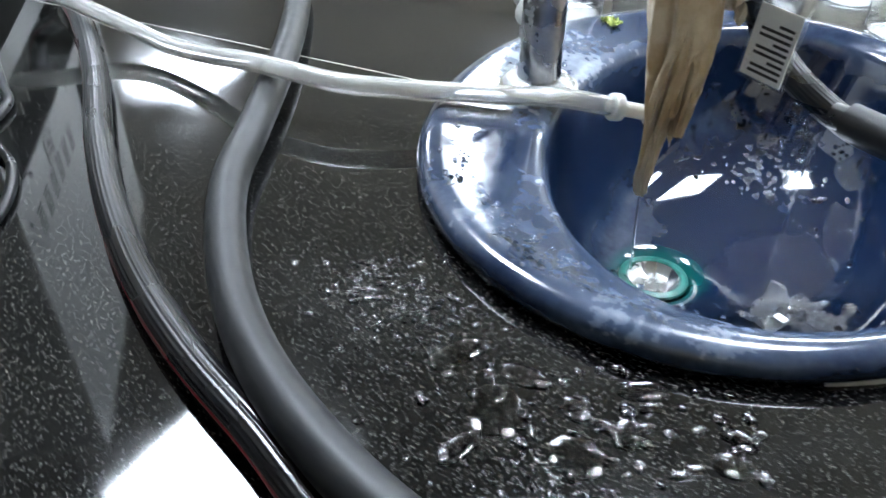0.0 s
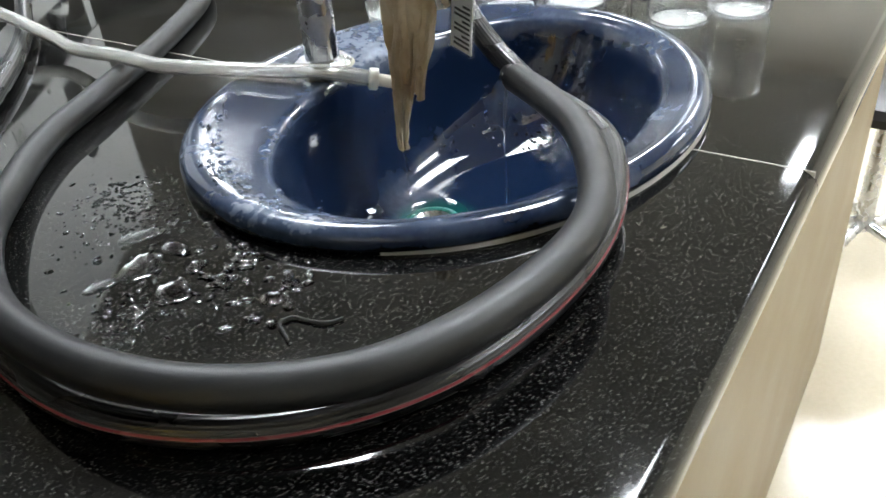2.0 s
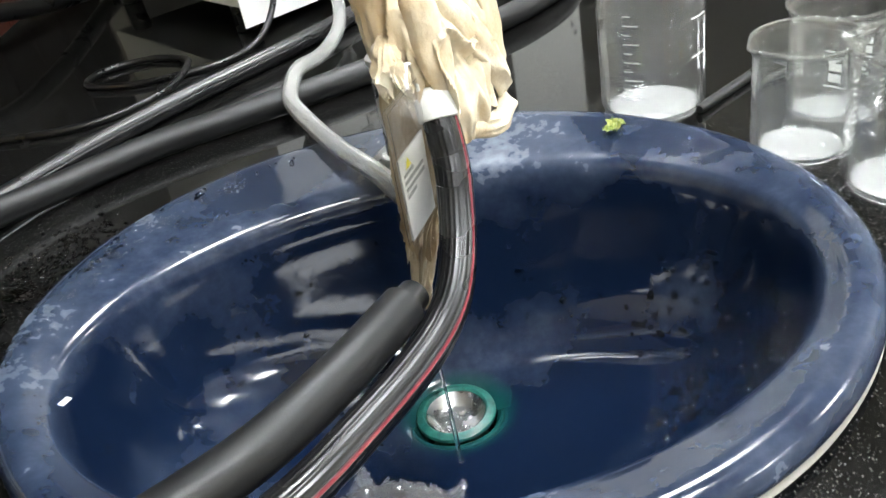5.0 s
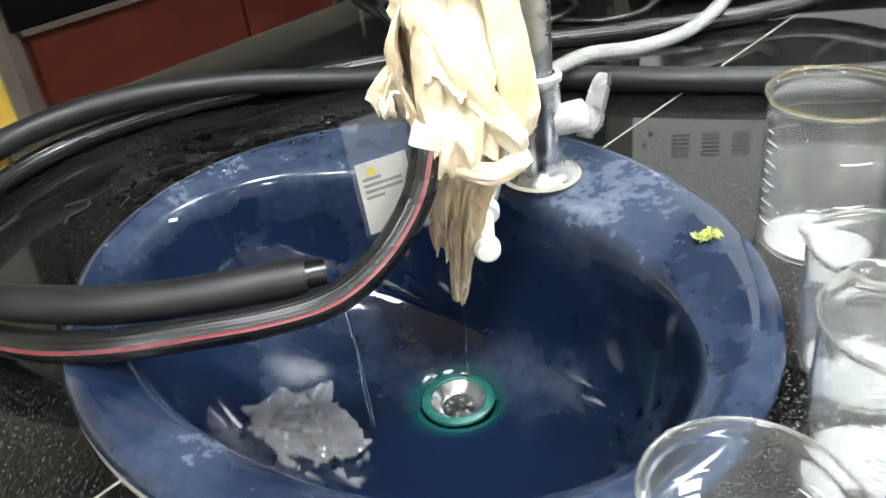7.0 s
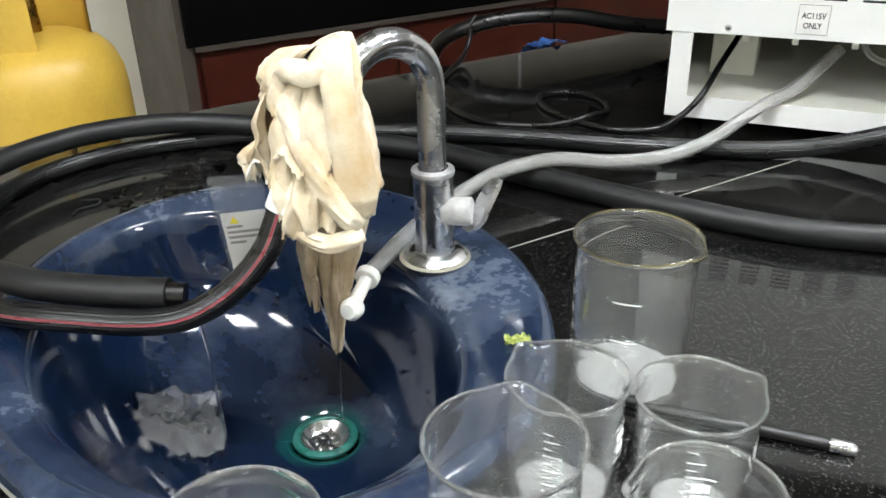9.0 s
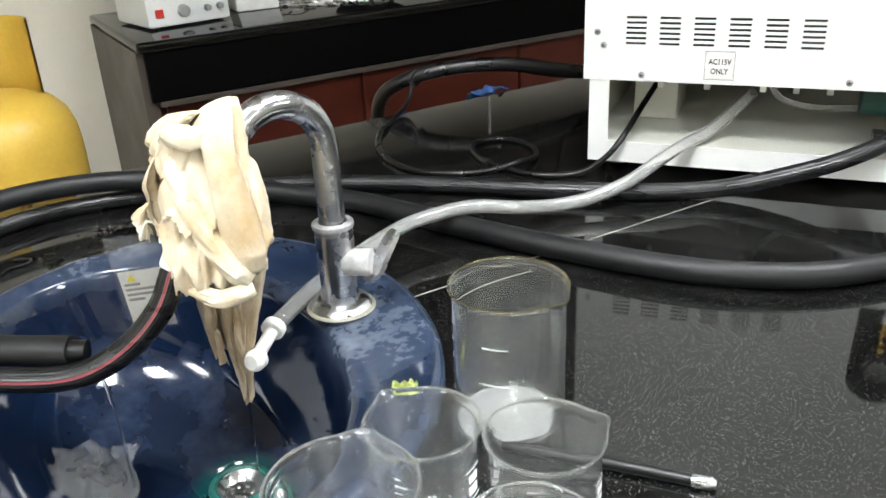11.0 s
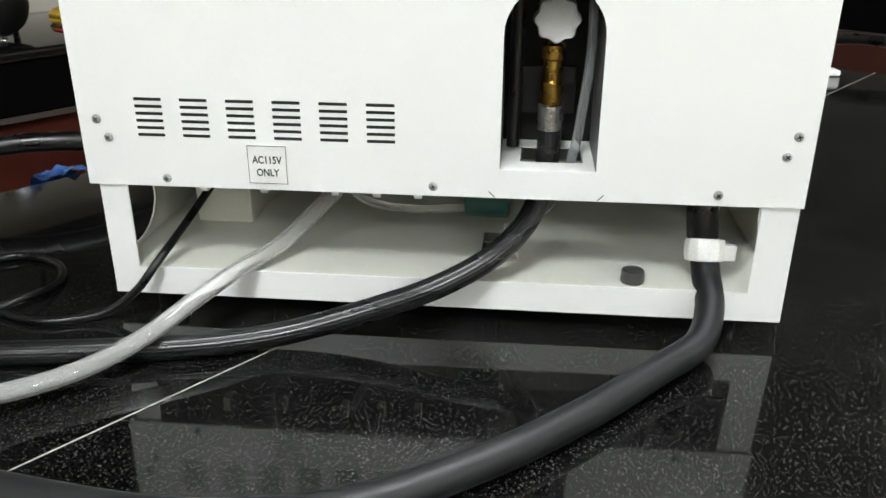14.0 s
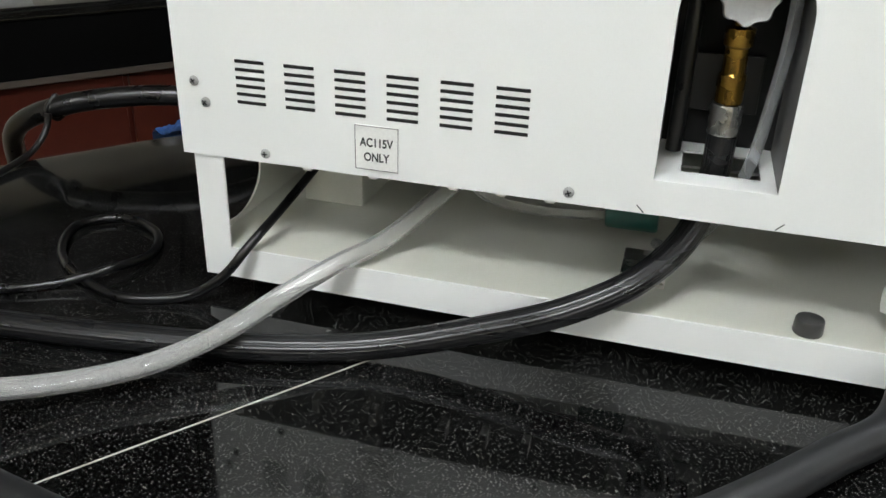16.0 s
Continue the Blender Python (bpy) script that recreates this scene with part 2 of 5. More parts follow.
CEILM = surface("ceiling_grey", (0.40, 0.40, 0.385), (0.45, 0.45, 0.435), (0.8, 0.9), 0, 3, 120, 0.1)
TILE = surface("floor_tile", (0.46, 0.41, 0.31), (0.53, 0.48, 0.37), (0.12, 0.25), 0, 5, 90, 0.05)
LIGHT = glow("lamp_diffuser", (0.96, 1.0, 1.03), LAMP_STRENGTH)
INK = plain("black_ink", (0.02, 0.02, 0.02), 0.6)
PAPER = plain("paper", (0.78, 0.78, 0.75), 0.6)
RED = plain("red_plastic", (0.5, 0.03, 0.02), 0.4)
TAN = surface("tan_laminate", (0.17, 0.125, 0.062), (0.20, 0.150, 0.078), (0.4, 0.5), 0, 6, 150, 0.04)
DARKWOOD = surface("dark_brown_laminate", (0.006, 0.003, 0.002), (0.010, 0.005, 0.0035), (0.45, 0.6), 0, 12, 200, 0.05, 0, 0.2)
GREYWALL = surface("grey_wall", (0.13, 0.125, 0.115), (0.17, 0.165, 0.15), (0.8, 0.9), 0, 3, 250, 0.15)
TAPE = surface("beige_tape", (0.52, 0.45, 0.32), (0.64, 0.56, 0.42), (0.5, 0.6), 0, 60, 500, 0.1)
RIMW = glassy("fire_polished_rim", (0.96, 0.97, 0.94), 0.04, 1.47, 0.93)
# whitish glass imitating light focused into beaker bottoms
BASEW = glassy("caustic_base_glass", (0.97, 0.97, 0.95), 0.12, 1.45, 0.84)
PIPE = glassy("grey_clear_pipe", (0.75, 0.77, 0.78), 0.1, 1.25, 0.85)
TAUPE = surface("taupe_panel", (0.045, 0.036, 0.029), (0.065, 0.052, 0.042), (0.4, 0.55), 0, 8, 200, 0.05)
FILM = glassy("clear_film", (0.99, 0.99, 0.99), 0.03, 1.2, 0.98)
PALEBLUE = plain("pale_blue_plastic", (0.06, 0.16, 0.50), 0.25)
GREY = plain("grey_metal", (0.28, 0.28, 0.27), 0.4)
MARK = plain("white_print", (0.85, 0.85, 0.82), 0.5)


# ---- mesh tools ----
def part(name, bm, material, parent=None, label="", smooth=30.0):
    me = bpy.data.meshes.new(name)
    bmesh.ops.recalc_face_normals(bm, faces=bm.faces)
    for f in bm.faces:
        f.smooth = smooth > 0
    if smooth > 0:
        for e in bm.edges:
            if len(e.link_faces) == 2 and e.calc_face_angle(0) > radians(smooth):
                e.smooth = False
    bm.to_mesh(me)
    bm.free()
    for m in (material if isinstance(material, (list, tuple)) else [material]):
        me.materials.append(m)
    ob = new(name, me)
    if parent:
        ob.parent = parent
    if label:
        ob["label"] = label
    return ob


def thing(name, m, label, category, group="", kind=""):
    ob = new(name)
    ob.matrix_basis = m
    return tagged(ob, label, category, group, kind)


def box(lo, hi, bevel=0.0, bm=None, seg=2):
    bm = bm or bmesh.new()
    c = [(a + b) / 2 for a, b in zip(lo, hi)]
    s = [abs(b - a) for a, b in zip(lo, hi)]
    r = bmesh.ops.create_cube(bm, size=1, matrix=Matrix.LocRotScale(c, None, s))
    if bevel:
        es = list({e for v in r["verts"] for e in v.link_edges})
        bmesh.ops.bevel(bm, geom=es, offset=bevel, segments=seg, profile=0.5, affect="EDGES")
    return bm


def cyl(p, q, r, r2=None, seg=24, bm=None, bevel=0.0):
    bm = bm or bmesh.new()
    p, q = Vector(p), Vector(q)
    m = Matrix.Translation((p + q) / 2) @ (q - p).to_track_quat("Z", "Y").to_matrix().to_4x4()
    g = bmesh.ops.create_cone(bm, cap_ends=True, segments=seg, radius1=r, radius2=r if r2 is None else r2, depth=(q - p).length, matrix=m)
    if bevel:
        es = [e for e in {e for v in g["verts"] for e in v.link_edges} if any(len(f.verts) > 4 for f in e.link_faces)]
        bmesh.ops.bevel(bm, geom=es, offset=bevel, segments=2, profile=0.5, affect="EDGES")
    return bm


def lathe(profile, seg=40, bm=None, m=None):
    """Turn (radius, z) rows about z."""
    bm = bm or bmesh.new()
    m = m or Matrix()
    rings = []
    for r, z in profile:
        if r < 1e-6:
            rings.append([bm.verts.new(m @ Vector((0, 0, z)))])
        else:
            rings.append([bm.verts.new(m @ Vector((r * math.cos(2 * math.pi * i / seg), r * math.sin(2 * math.pi * i / seg), z))) for i in range(seg)])
    for a, b in zip(rings, rings[1:]):
        for i in range(seg):
            j = (i + 1) % seg
            if len(a) == 1 and len(b) > 1:
                bm.faces.new((a[0], b[i], b[j]))
            elif len(b) == 1 and len(a) > 1:
                bm.faces.new((a[i], a[j], b[0]))
            elif len(a) > 1:
                bm.faces.new((a[i], a[j], b[j], b[i]))
    return bm


def smooth_path(pts, step=0.008):
    """Centripetal spline through the points, evenly stepped."""
    P = [Vector(p) for p in pts]
    P = [P[0] * 2 - P[1]] + P + [P[-1] * 2 - P[-2]]
    out = []
    for i in range(1, len(P) - 2):
        p0, p1, p2, p3 = P[i - 1:i + 3]
        t0, t1 = 0.0, (p1 - p0).length ** 0.5
        t2 = t1 + (p2 - p1).length ** 0.5
        t3 = t2 + (p3 - p2).length ** 0.5
        n = max(2, int((p2 - p1).length / step))
        for k in range(n):
            t = t1 + (t2 - t1) * k / n
            a1 = p0 * ((t1 - t) / (t1 - t0)) + p1 * ((t - t0) / (t1 - t0))
            a2 = p1 * ((t2 - t) / (t2 - t1)) + p2 * ((t - t1) / (t2 - t1))
            a3 = p2 * ((t3 - t) / (t3 - t2)) + p3 * ((t - t2) / (t3 - t2))
            b1 = a1 * ((t2 - t) / (t2 - t0)) + a2 * ((t - t0) / (t2 - t0))
            b2 = a2 * ((t3 - t) / (t3 - t1)) + a3 * ((t - t1) / (t3 - t1))
            out.append(b1 * ((t2 - t) / (t2 - t1)) + b2 * ((t - t1) / (t2 - t1)))
    out.append(P[-2].copy())
    return out


def sweep(pts, radius, seg=20, caps=True, step=0.008, bm=None, hollow=0.0, spin=0.0):
    """A round tube along a smooth path; uv: x round it, y along it in metres."""
    bm = bm or bmesh.new()
    uvl = bm.loops.layers.uv.verify()
    path = smooth_path(pts, step)
    up = Vector((0, 0, 1))
    rings, ys, y = [], [], 0.0
    nrm = None
    for i, p in enumerate(path):
        d = (path[min(i + 1, len(path) - 1)] - path[max(i - 1, 0)]).normalized()
        if nrm is None:
            nrm = (up - d * up.dot(d))
            if nrm.length < 0.1:
                nrm = Vector((1, 0, 0)) - d * d.x
        nrm = (nrm - d * nrm.dot(d)).normalized()
        b = d.cross(nrm)
        if i:
            y += (p - path[i - 1]).length
        r = radius(y) if callable(radius) else radius
        ring = []
        for k in range(seg):
            a = 2 * math.pi * k / seg + spin
            ring.append(bm.verts.new(p + (nrm * math.cos(a) + b * math.sin(a)) * r))
        rings.append(ring)
        ys.append(y)
    for i in range(len(rings) - 1):
        for k in range(seg):
            j = (k + 1) % seg
            f = bm.faces.new((rings[i][k], rings[i][j], rings[i + 1][j], rings[i + 1][k]))
            for l, (uu, vv) in zip(f.loops, ((k, ys[i]), (k + 1, ys[i]), (k + 1, ys[i + 1]), (k, ys[i + 1]))):
                l[uvl].uv = (uu / seg, vv)
    if caps:
        bm.faces.new(rings[0])
        bm.faces.new(rings[-1])
    return bm


def striped_hose():
    """Black hose with fine raised lines and one red stripe along it."""
    m, nt, p = nodes_of("striped_hose")
    uvn = nt.nodes.new("ShaderNodeUVMap")
    sep = nt.nodes.new("ShaderNodeSeparateXYZ")
    nt.links.new(uvn.outputs[0], sep.inputs[0])
    lines = node(nt, "ShaderNodeMath")
    lines.operation = "MULTIPLY"
    lines.inputs[1].default_value = 2 * math.pi * 22
    nt.links.new(sep.outputs[0], lines.inputs[0])
    sn = node(nt, "ShaderNodeMath")
    sn.operation = "SINE"
    nt.links.new(lines.outputs[0], sn.inputs[0])
    n = node(nt, "ShaderNodeTexNoise", Scale=12.0, Detail=2.0)
    red = ramp(nt, sep.outputs[0], [(0.0, (0.006, 0.006, 0.0065)), (0.428, (0.006, 0.006, 0.0065)), (0.431, (0.16, 0.15, 0.15)), (0.437, (0.16, 0.02, 0.03)),
                                    (0.463, (0.20, 0.025, 0.035)), (0.468, (0.16, 0.15, 0.15)), (0.472, (0.006, 0.006, 0.0065))])
    nt.links.new(red.outputs[0], p.inputs["Base Color"])
    rr = ramp(nt, n.outputs[0], [(0.3, (0.22,) * 3), (0.7, (0.34,) * 3)])
    nt.links.new(rr.outputs[0], p.inputs["Roughness"])
    bn = node(nt, "ShaderNodeBump", Strength=0.22, Distance=0.001)
    nt.links.new(sn.outputs[0], bn.inputs["Height"])
    nt.links.new(bn.outputs[0], p.inputs["Normal"])
    return m


STRIPED = striped_hose()

# ---- room ----
def slab_of(name, lo, hi, material, label="", kind="structure", m=BENCH):
    ob = part(name, box(lo, hi), material, None, label, 0)
    ob.matrix_basis = m
    return tagged(ob, label, "", "", kind)


UL, UR, VB, VF = -2.55, 5.2, -3.2, 7.2
slab_of("floor", (UL - 0.2, VB - 0.2, FLOOR - 0.1), (UR + 0.2, VF + 0.2, FLOOR), TILE, "beige glossy tiled floor")
slab_of("ceiling", (UL - 0.2, VB - 0.2, CEIL), (UR + 0.2, VF + 0.2, CEIL + 0.1), CEILM, "plain pale grey ceiling")
slab_of("wall_west", (UL - 0.15, VB - 0.15, FLOOR), (UL, VF + 0.15, CEIL), WALL, "plain beige painted wall")
slab_of("wall_east", (UR, VB - 0.15, FLOOR), (UR + 0.15, VF + 0.15, CEIL), WALL, "plain beige painted wall")
slab_of("wall_south", (UL, VB - 0.15, FLOOR), (UR, VB, CEIL), WALL, "plain beige painted wall")
slab_of("wall_north", (UL, VF, FLOOR), (UR, VF + 0.15, CEIL), GREYWALL, "plain grey painted wall")


def ceiling_light():
    t = thing("ceiling_light", pose(0, 0, 0), "square white ceiling light panel, switched on", "ceiling light", "ceiling lights")
    bm = bmesh.new()
    for lo, hi in (((-0.31, -0.31, -0.03), (0.31, -0.29, 0)), ((-0.31, 0.29, -0.03), (0.31, 0.31, 0)), ((-0.31, -0.29, -0.03), (-0.29, 0.29, 0)), ((0.29, -0.29, -0.03), (0.31, 0.29, 0))):
        box(lo, hi, 0, bm)
    part("frame", bm, PLASTIC, t)
    part("diffuser", box((-0.29, -0.29, -0.022), (0.29, 0.29, -0.004)), LIGHT, t, "glowing white diffuser", 0)
    return t


# (0.55, -0.15) and both at -2.0 are unseen, added to light rag and instrument
LAMPS = [(0.55, -2.0), (0.55, -0.15), (0.42, 1.40), (3.6, -2.0), (3.65, -0.1), (3.6, 1.55), (3.17, 3.83)]
first = ceiling_light()
first.matrix_basis = BENCH @ pose(LAMPS[0][0], LAMPS[0][1], CEIL)
for u, v in LAMPS[1:]:
    copy_thing(first, BENCH @ pose(u, v, CEIL))

# ---- island worktop ----
SINK_U, SINK_V = -0.168, 0.206
RIM_U, RIM_V, RIM_A, RIM_B = -0.012, -0.0145, 0.278, 0.240   # outer rim, beside the basin's origin
HOLE_U, HOLE_V = SINK_U + RIM_U, SINK_V + RIM_V
IU0, IU1, IV0, IV1, JOINT = -0.81, 0.78, -0.153, 2.58, -0.176
HA, HB = 0.2625, 0.2285


def counter_slab(side):
    """One granite slab beside the joint, with its half of the basin's cut-out and a rounded front edge."""
    bm = bmesh.new()
    ju = JOINT + 0.0008 * side
    dx = (ju - HOLE_U) / HA
    a0 = math.acos(max(-1, min(1, dx)))
    arc = []
    n = 40
    if side < 0:
        for i in range(n + 1):
            a = (2 * math.pi - a0) - (2 * math.pi - 2 * a0) * i / n
            arc.append((HOLE_U + HA * math.cos(a), HOLE_V + HB * math.sin(a)))
        pts = [(IU0, IV0), (ju, IV0)] + arc + [(ju, IV1), (IU0, IV1)]
    else:
        for i in range(n + 1):
            a = a0 - 2 * a0 * i / n
            arc.append((HOLE_U + HA * math.cos(a), HOLE_V + HB * math.sin(a)))
        pts = [(IU1, IV0), (IU1, IV1), (ju, IV1)] + arc + [(ju, IV0)]
    top = [bm.verts.new((x, y, 0)) for x, y in pts]
    f = bm.faces.new(top)
    r = bmesh.ops.extrude_face_region(bm, geom=[f])
    bmesh.ops.translate(bm, vec=(0, 0, -0.038), verts=[v for v in r["geom"] if isinstance(v, bmesh.types.BMVert)])
    es = []
    for e in bm.edges:
        a, b = e.verts[0].co, e.verts[1].co
        if abs(a.z - b.z) < 1e-5 and ((abs(a.y - b.y) < 1e-5 and (abs(a.y - IV0) < 1e-5 or abs(a.y - IV1) < 1e-5)) or (abs(a.x - b.x) < 1e-5 and (abs(a.x - IU0) < 1e-5 or abs(a.x - IU1) < 1e-5))):
            es.append(e)
    bmesh.ops.bevel(bm, geom=es, offset=0.016, segments=6, profile=0.5, affect="EDGES")
    return bm


island = thing("lab_island", BENCH, "lab island with a black speckled granite worktop over beige cabinets", "lab island", kind="structure")
part("slab", counter_slab(-1), GRANITE, island, "polished black speckled granite slab")
part("slab", counter_slab(1), GRANITE, island, "polished black speckled granite slab")
part("joint_filler", box((JOINT - 0.0008, IV0 + 0.004, -0.03), (JOINT + 0.0008, HOLE_V - HB - 0.005, 0.0003)), CAULK, island, "pale joint line", 0)
part("joint_filler", box((JOINT - 0.0008, HOLE_V + HB + 0.005, -0.03), (JOINT + 0.0008, IV1 - 0.004, 0.0003)), CAULK, island, "pale joint line", 0)
bm = bmesh.new()
for lo, hi in (((IU0 + 0.05, IV0 + 0.035, FLOOR), (IU0 + 0.07, IV1 - 0.05, -0.0395)), ((IU1 - 0.07, IV0 + 0.035, FLOOR), (IU1 - 0.05, IV1 - 0.05, -0.0395)),
               ((IU0 + 0.07, IV0 + 0.035, FLOOR), (IU1 - 0.07, IV0 + 0.055, -0.0395)), ((IU0 + 0.07, IV1 - 0.07, FLOOR), (IU1 - 0.07, IV1 - 0.05, -0.0395))):
    box(lo, hi, 0, bm)
part("cabinet_body", bm, TAN, island, "beige laminate cabinet body", 0)
part("trim_strip", box((IU0 + 0.04, IV0 + 0.022, -0.072), (IU1 - 0.04, IV0 + 0.0345, -0.0395), 0.002), TAN, island, "beige trim strip under the slab", 20)


# ---- basin ----
def on_oval(cx, cy, a, b, ang, turned):
    """A point on an oval whose long axis is turned a little."""
    c, sn = math.cos(radians(turned)), math.sin(radians(turned))
    x, y = a * math.cos(ang), b * math.sin(ang)
    return cx + x * c - y * sn, cy + x * sn + y * c


RIM_TURN = -7.0


def basin():
    t = thing("sink_basin", pose(*W(SINK_U, SINK_V), 0, 0, TURN), "dark blue glazed ceramic oval drop-in basin, wet and limescaled", "sink")
    rows = [(RIM_A - d, RIM_B - e, RIM_U, RIM_V, z) for d, e, z in ((0.0145, 0.0145, -0.03), (0.0105, 0.0105, 0.001), (0.0035, 0.0035, 0.001), (0, 0, 0.006), (0, 0, 0.013), (0.0045, 0.0045, 0.0195), (0.0125, 0.0125, 0.0225))]
    rows += [(0.253, 0.218, -0.011, -0.018, 0.0205), (0.248, 0.194, -0.010, -0.029, 0.0165), (0.241, 0.174, -0.0075, -0.039, 0.014), (0.238, 0.167, -0.008, -0.0405, 0.011), (0.2345, 0.162, -0.008, -0.040, 0.003), (0.231, 0.157, -0.008, -0.038, -0.012),
            (0.222, 0.150, -0.008, -0.034, -0.045), (0.205, 0.138, -0.008, -0.028, -0.082), (0.175, 0.118, -0.008, -0.018, -0.110), (0.130, 0.092, -0.008, 0.0, -0.128), (0.080, 0.065, -0.008, 0.015, -0.138), (0.045, 0.042, -0.009, 0.025, -0.143), (0.030, 0.030, -0.009, 0.025, -0.147), (0.028, 0.028, -0.009, 0.025, -0.19)]
    bm = bmesh.new()
    n = 96
    turns = [RIM_TURN] * 7 + [RIM_TURN * 0.8, RIM_TURN * 0.5, RIM_TURN * 0.2]
    turns += [0.0] * (len(rows) - len(turns))
    rings = [[bm.verts.new((*on_oval(cx, cy, a, b, 2 * math.pi * i / n, w), z)) for i in range(n)] for (a, b, cx, cy, z), w in zip(rows, turns)]
    for r, s in zip(rings, rings[1:]):
        for i in range(n):
            bm.faces.new((r[i], r[(i + 1) % n], s[(i + 1) % n], s[i]))
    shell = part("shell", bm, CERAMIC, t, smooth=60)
    sub = shell.modifiers.new("round", "SUBSURF")
    sub.levels = sub.render_levels = 1
    # drain
    m = Matrix.Translation((-0.009, 0.025, -0.146))
    part("drain_ring", lathe([(0.0235, -0.006), (0.0240, 0.0005), (0.0258, 0.0022), (0.0285, 0.0020), (0.0315, 0.0004), (0.0320, -0.002)], 40, None, m), TEAL, t, "corroded green drain ring")
    part("drain_cup", lathe([(0.0234, 0.0002), (0.0222, -0.001), (0.0180, -0.007), (0.0150, -0.0085)], 40, None, m), STEEL, t, "worn bright steel drain cup")
    bm = lathe([(0, -0.0085), (0.0155, -0.0085), (0.0155, -0.0115), (0, -0.0115)], 32, None, m)
    for k in range(6):
        a = k * math.pi / 3
        lathe([(0, -0.0070), (0.0024, -0.0074), (0.0028, -0.0086)], 10, bm, m @ Matrix.Translation((0.0095 * math.cos(a), 0.0095 * math.sin(a), 0)))
    part("drain_grate", bm, STEEL, t, "steel drain grate")
    # bead of sealant
    bm = bmesh.new()
    rg = []
    for i in range(n):
        a = math.radians(-150 + 140 * i / (n - 1))
        w = (0.0012 + 0.0008 * noise.noise((3 * math.cos(a), 3 * math.sin(a), 0))) * min(1, i / 8, (n - 1 - i) / 8) + 0.0004
        rg.append([bm.verts.new((*on_oval(RIM_U, RIM_V, RIM_A - 0.0035 + d * w, RIM_B - 0.0035 + d * w, a, RIM_TURN), z)) for d, z in ((0, 0.0005), (0.2, 0.004), (1.0, 0.003), (1.7, 0.0004))])
    for i in range(n - 1):
        for k in range(3):
            bm.faces.new((rg[i][k], rg[i + 1][k], rg[i + 1][k + 1], rg[i][k + 1]))
    part("sealant", bm, CAULK, t, "pale bead of sealant")
    return t


basin()


# ---- faucet ----
def faucet():
    t = thing("faucet", pose(0.077, 0.390, 0.018), "chrome gooseneck tap on the basin ledge", "tap")
    part("base_flange", lathe([(0, 0), (0.030, 0), (0.031, 0.003), (0.027, 0.007), (0.022, 0.009), (0, 0.009)], 36), CHROME, t)
    part("body", lathe([(0.019, 0.008), (0.0182, 0.02), (0.0182, 0.085), (0, 0.0855)], 36), CHROME, t)
    part("collar", lathe([(0.0165, 0.0845), (0.0196, 0.085), (0.0200, 0.0875), (0.0196, 0.0895), (0.014, 0.091)], 36), SCALED, t, "limescaled collar")
    d = Vector((-0.047, -0.098, 0)) * 0.9
    pts = [(0, 0, 0.088), (0, 0, 0.13)]
    for k in range(0, 11):
        a = math.pi * k / 10
        pts.append((d.x * (1 - math.cos(a)) / 2, d.y * (1 - math.cos(a)) / 2, 0.165 + 0.046 * math.sin(a)))
    pts.append((d.x, d.y, 0.125))
    part("spout", sweep(pts, 0.0125, 20), CHROME, t, "chrome gooseneck spout", 60)
    part("limescale_ring", lathe([(0.0285, 0.0035), (0.032, 0.0022), (0.034, 0.0004), (0.030, 0.0002)], 36), plain("limescale", (0.26, 0.25, 0.20), 0.8), t, "yellowish limescale ring")
    part("valve", cyl((0.010, -0.004, 0.050), (0.038, 0.002, 0.052), 0.0125, 0.0135, 20, None, 0.003), CRUST, t, "limescaled chrome valve")
    bm = bmesh.new()
    prev = None
    for f, x, y, z, w in ((0, 0.036, -0.008, 0.036, 0.006), (0.2, 0.043, -0.002, 0.045, 0.0085), (0.5, 0.047, 0.008, 0.060, 0.0085), (0.8, 0.052, 0.017, 0.073, 0.0075), (1, 0.055, 0.021, 0.079, 0.004)):
        ring = [bm.verts.new((x + a * w * 0.80 + b * 0.0016, y - a * w * 0.45 + b * 0.0016, z - b * 0.0012)) for a, b in ((-1, -1), (1, -1), (1, 1), (-1, 1))]
        if prev:
            for k in range(4):
                bm.faces.new((prev[k], prev[(k + 1) % 4], ring[(k + 1) % 4], ring[k]))
        else:
            bm.faces.new(ring)
        prev = ring
    bm.faces.new(prev)
    part("lever", bm, CHROME, t, "flat chrome lever", 40)
    return t


faucet()


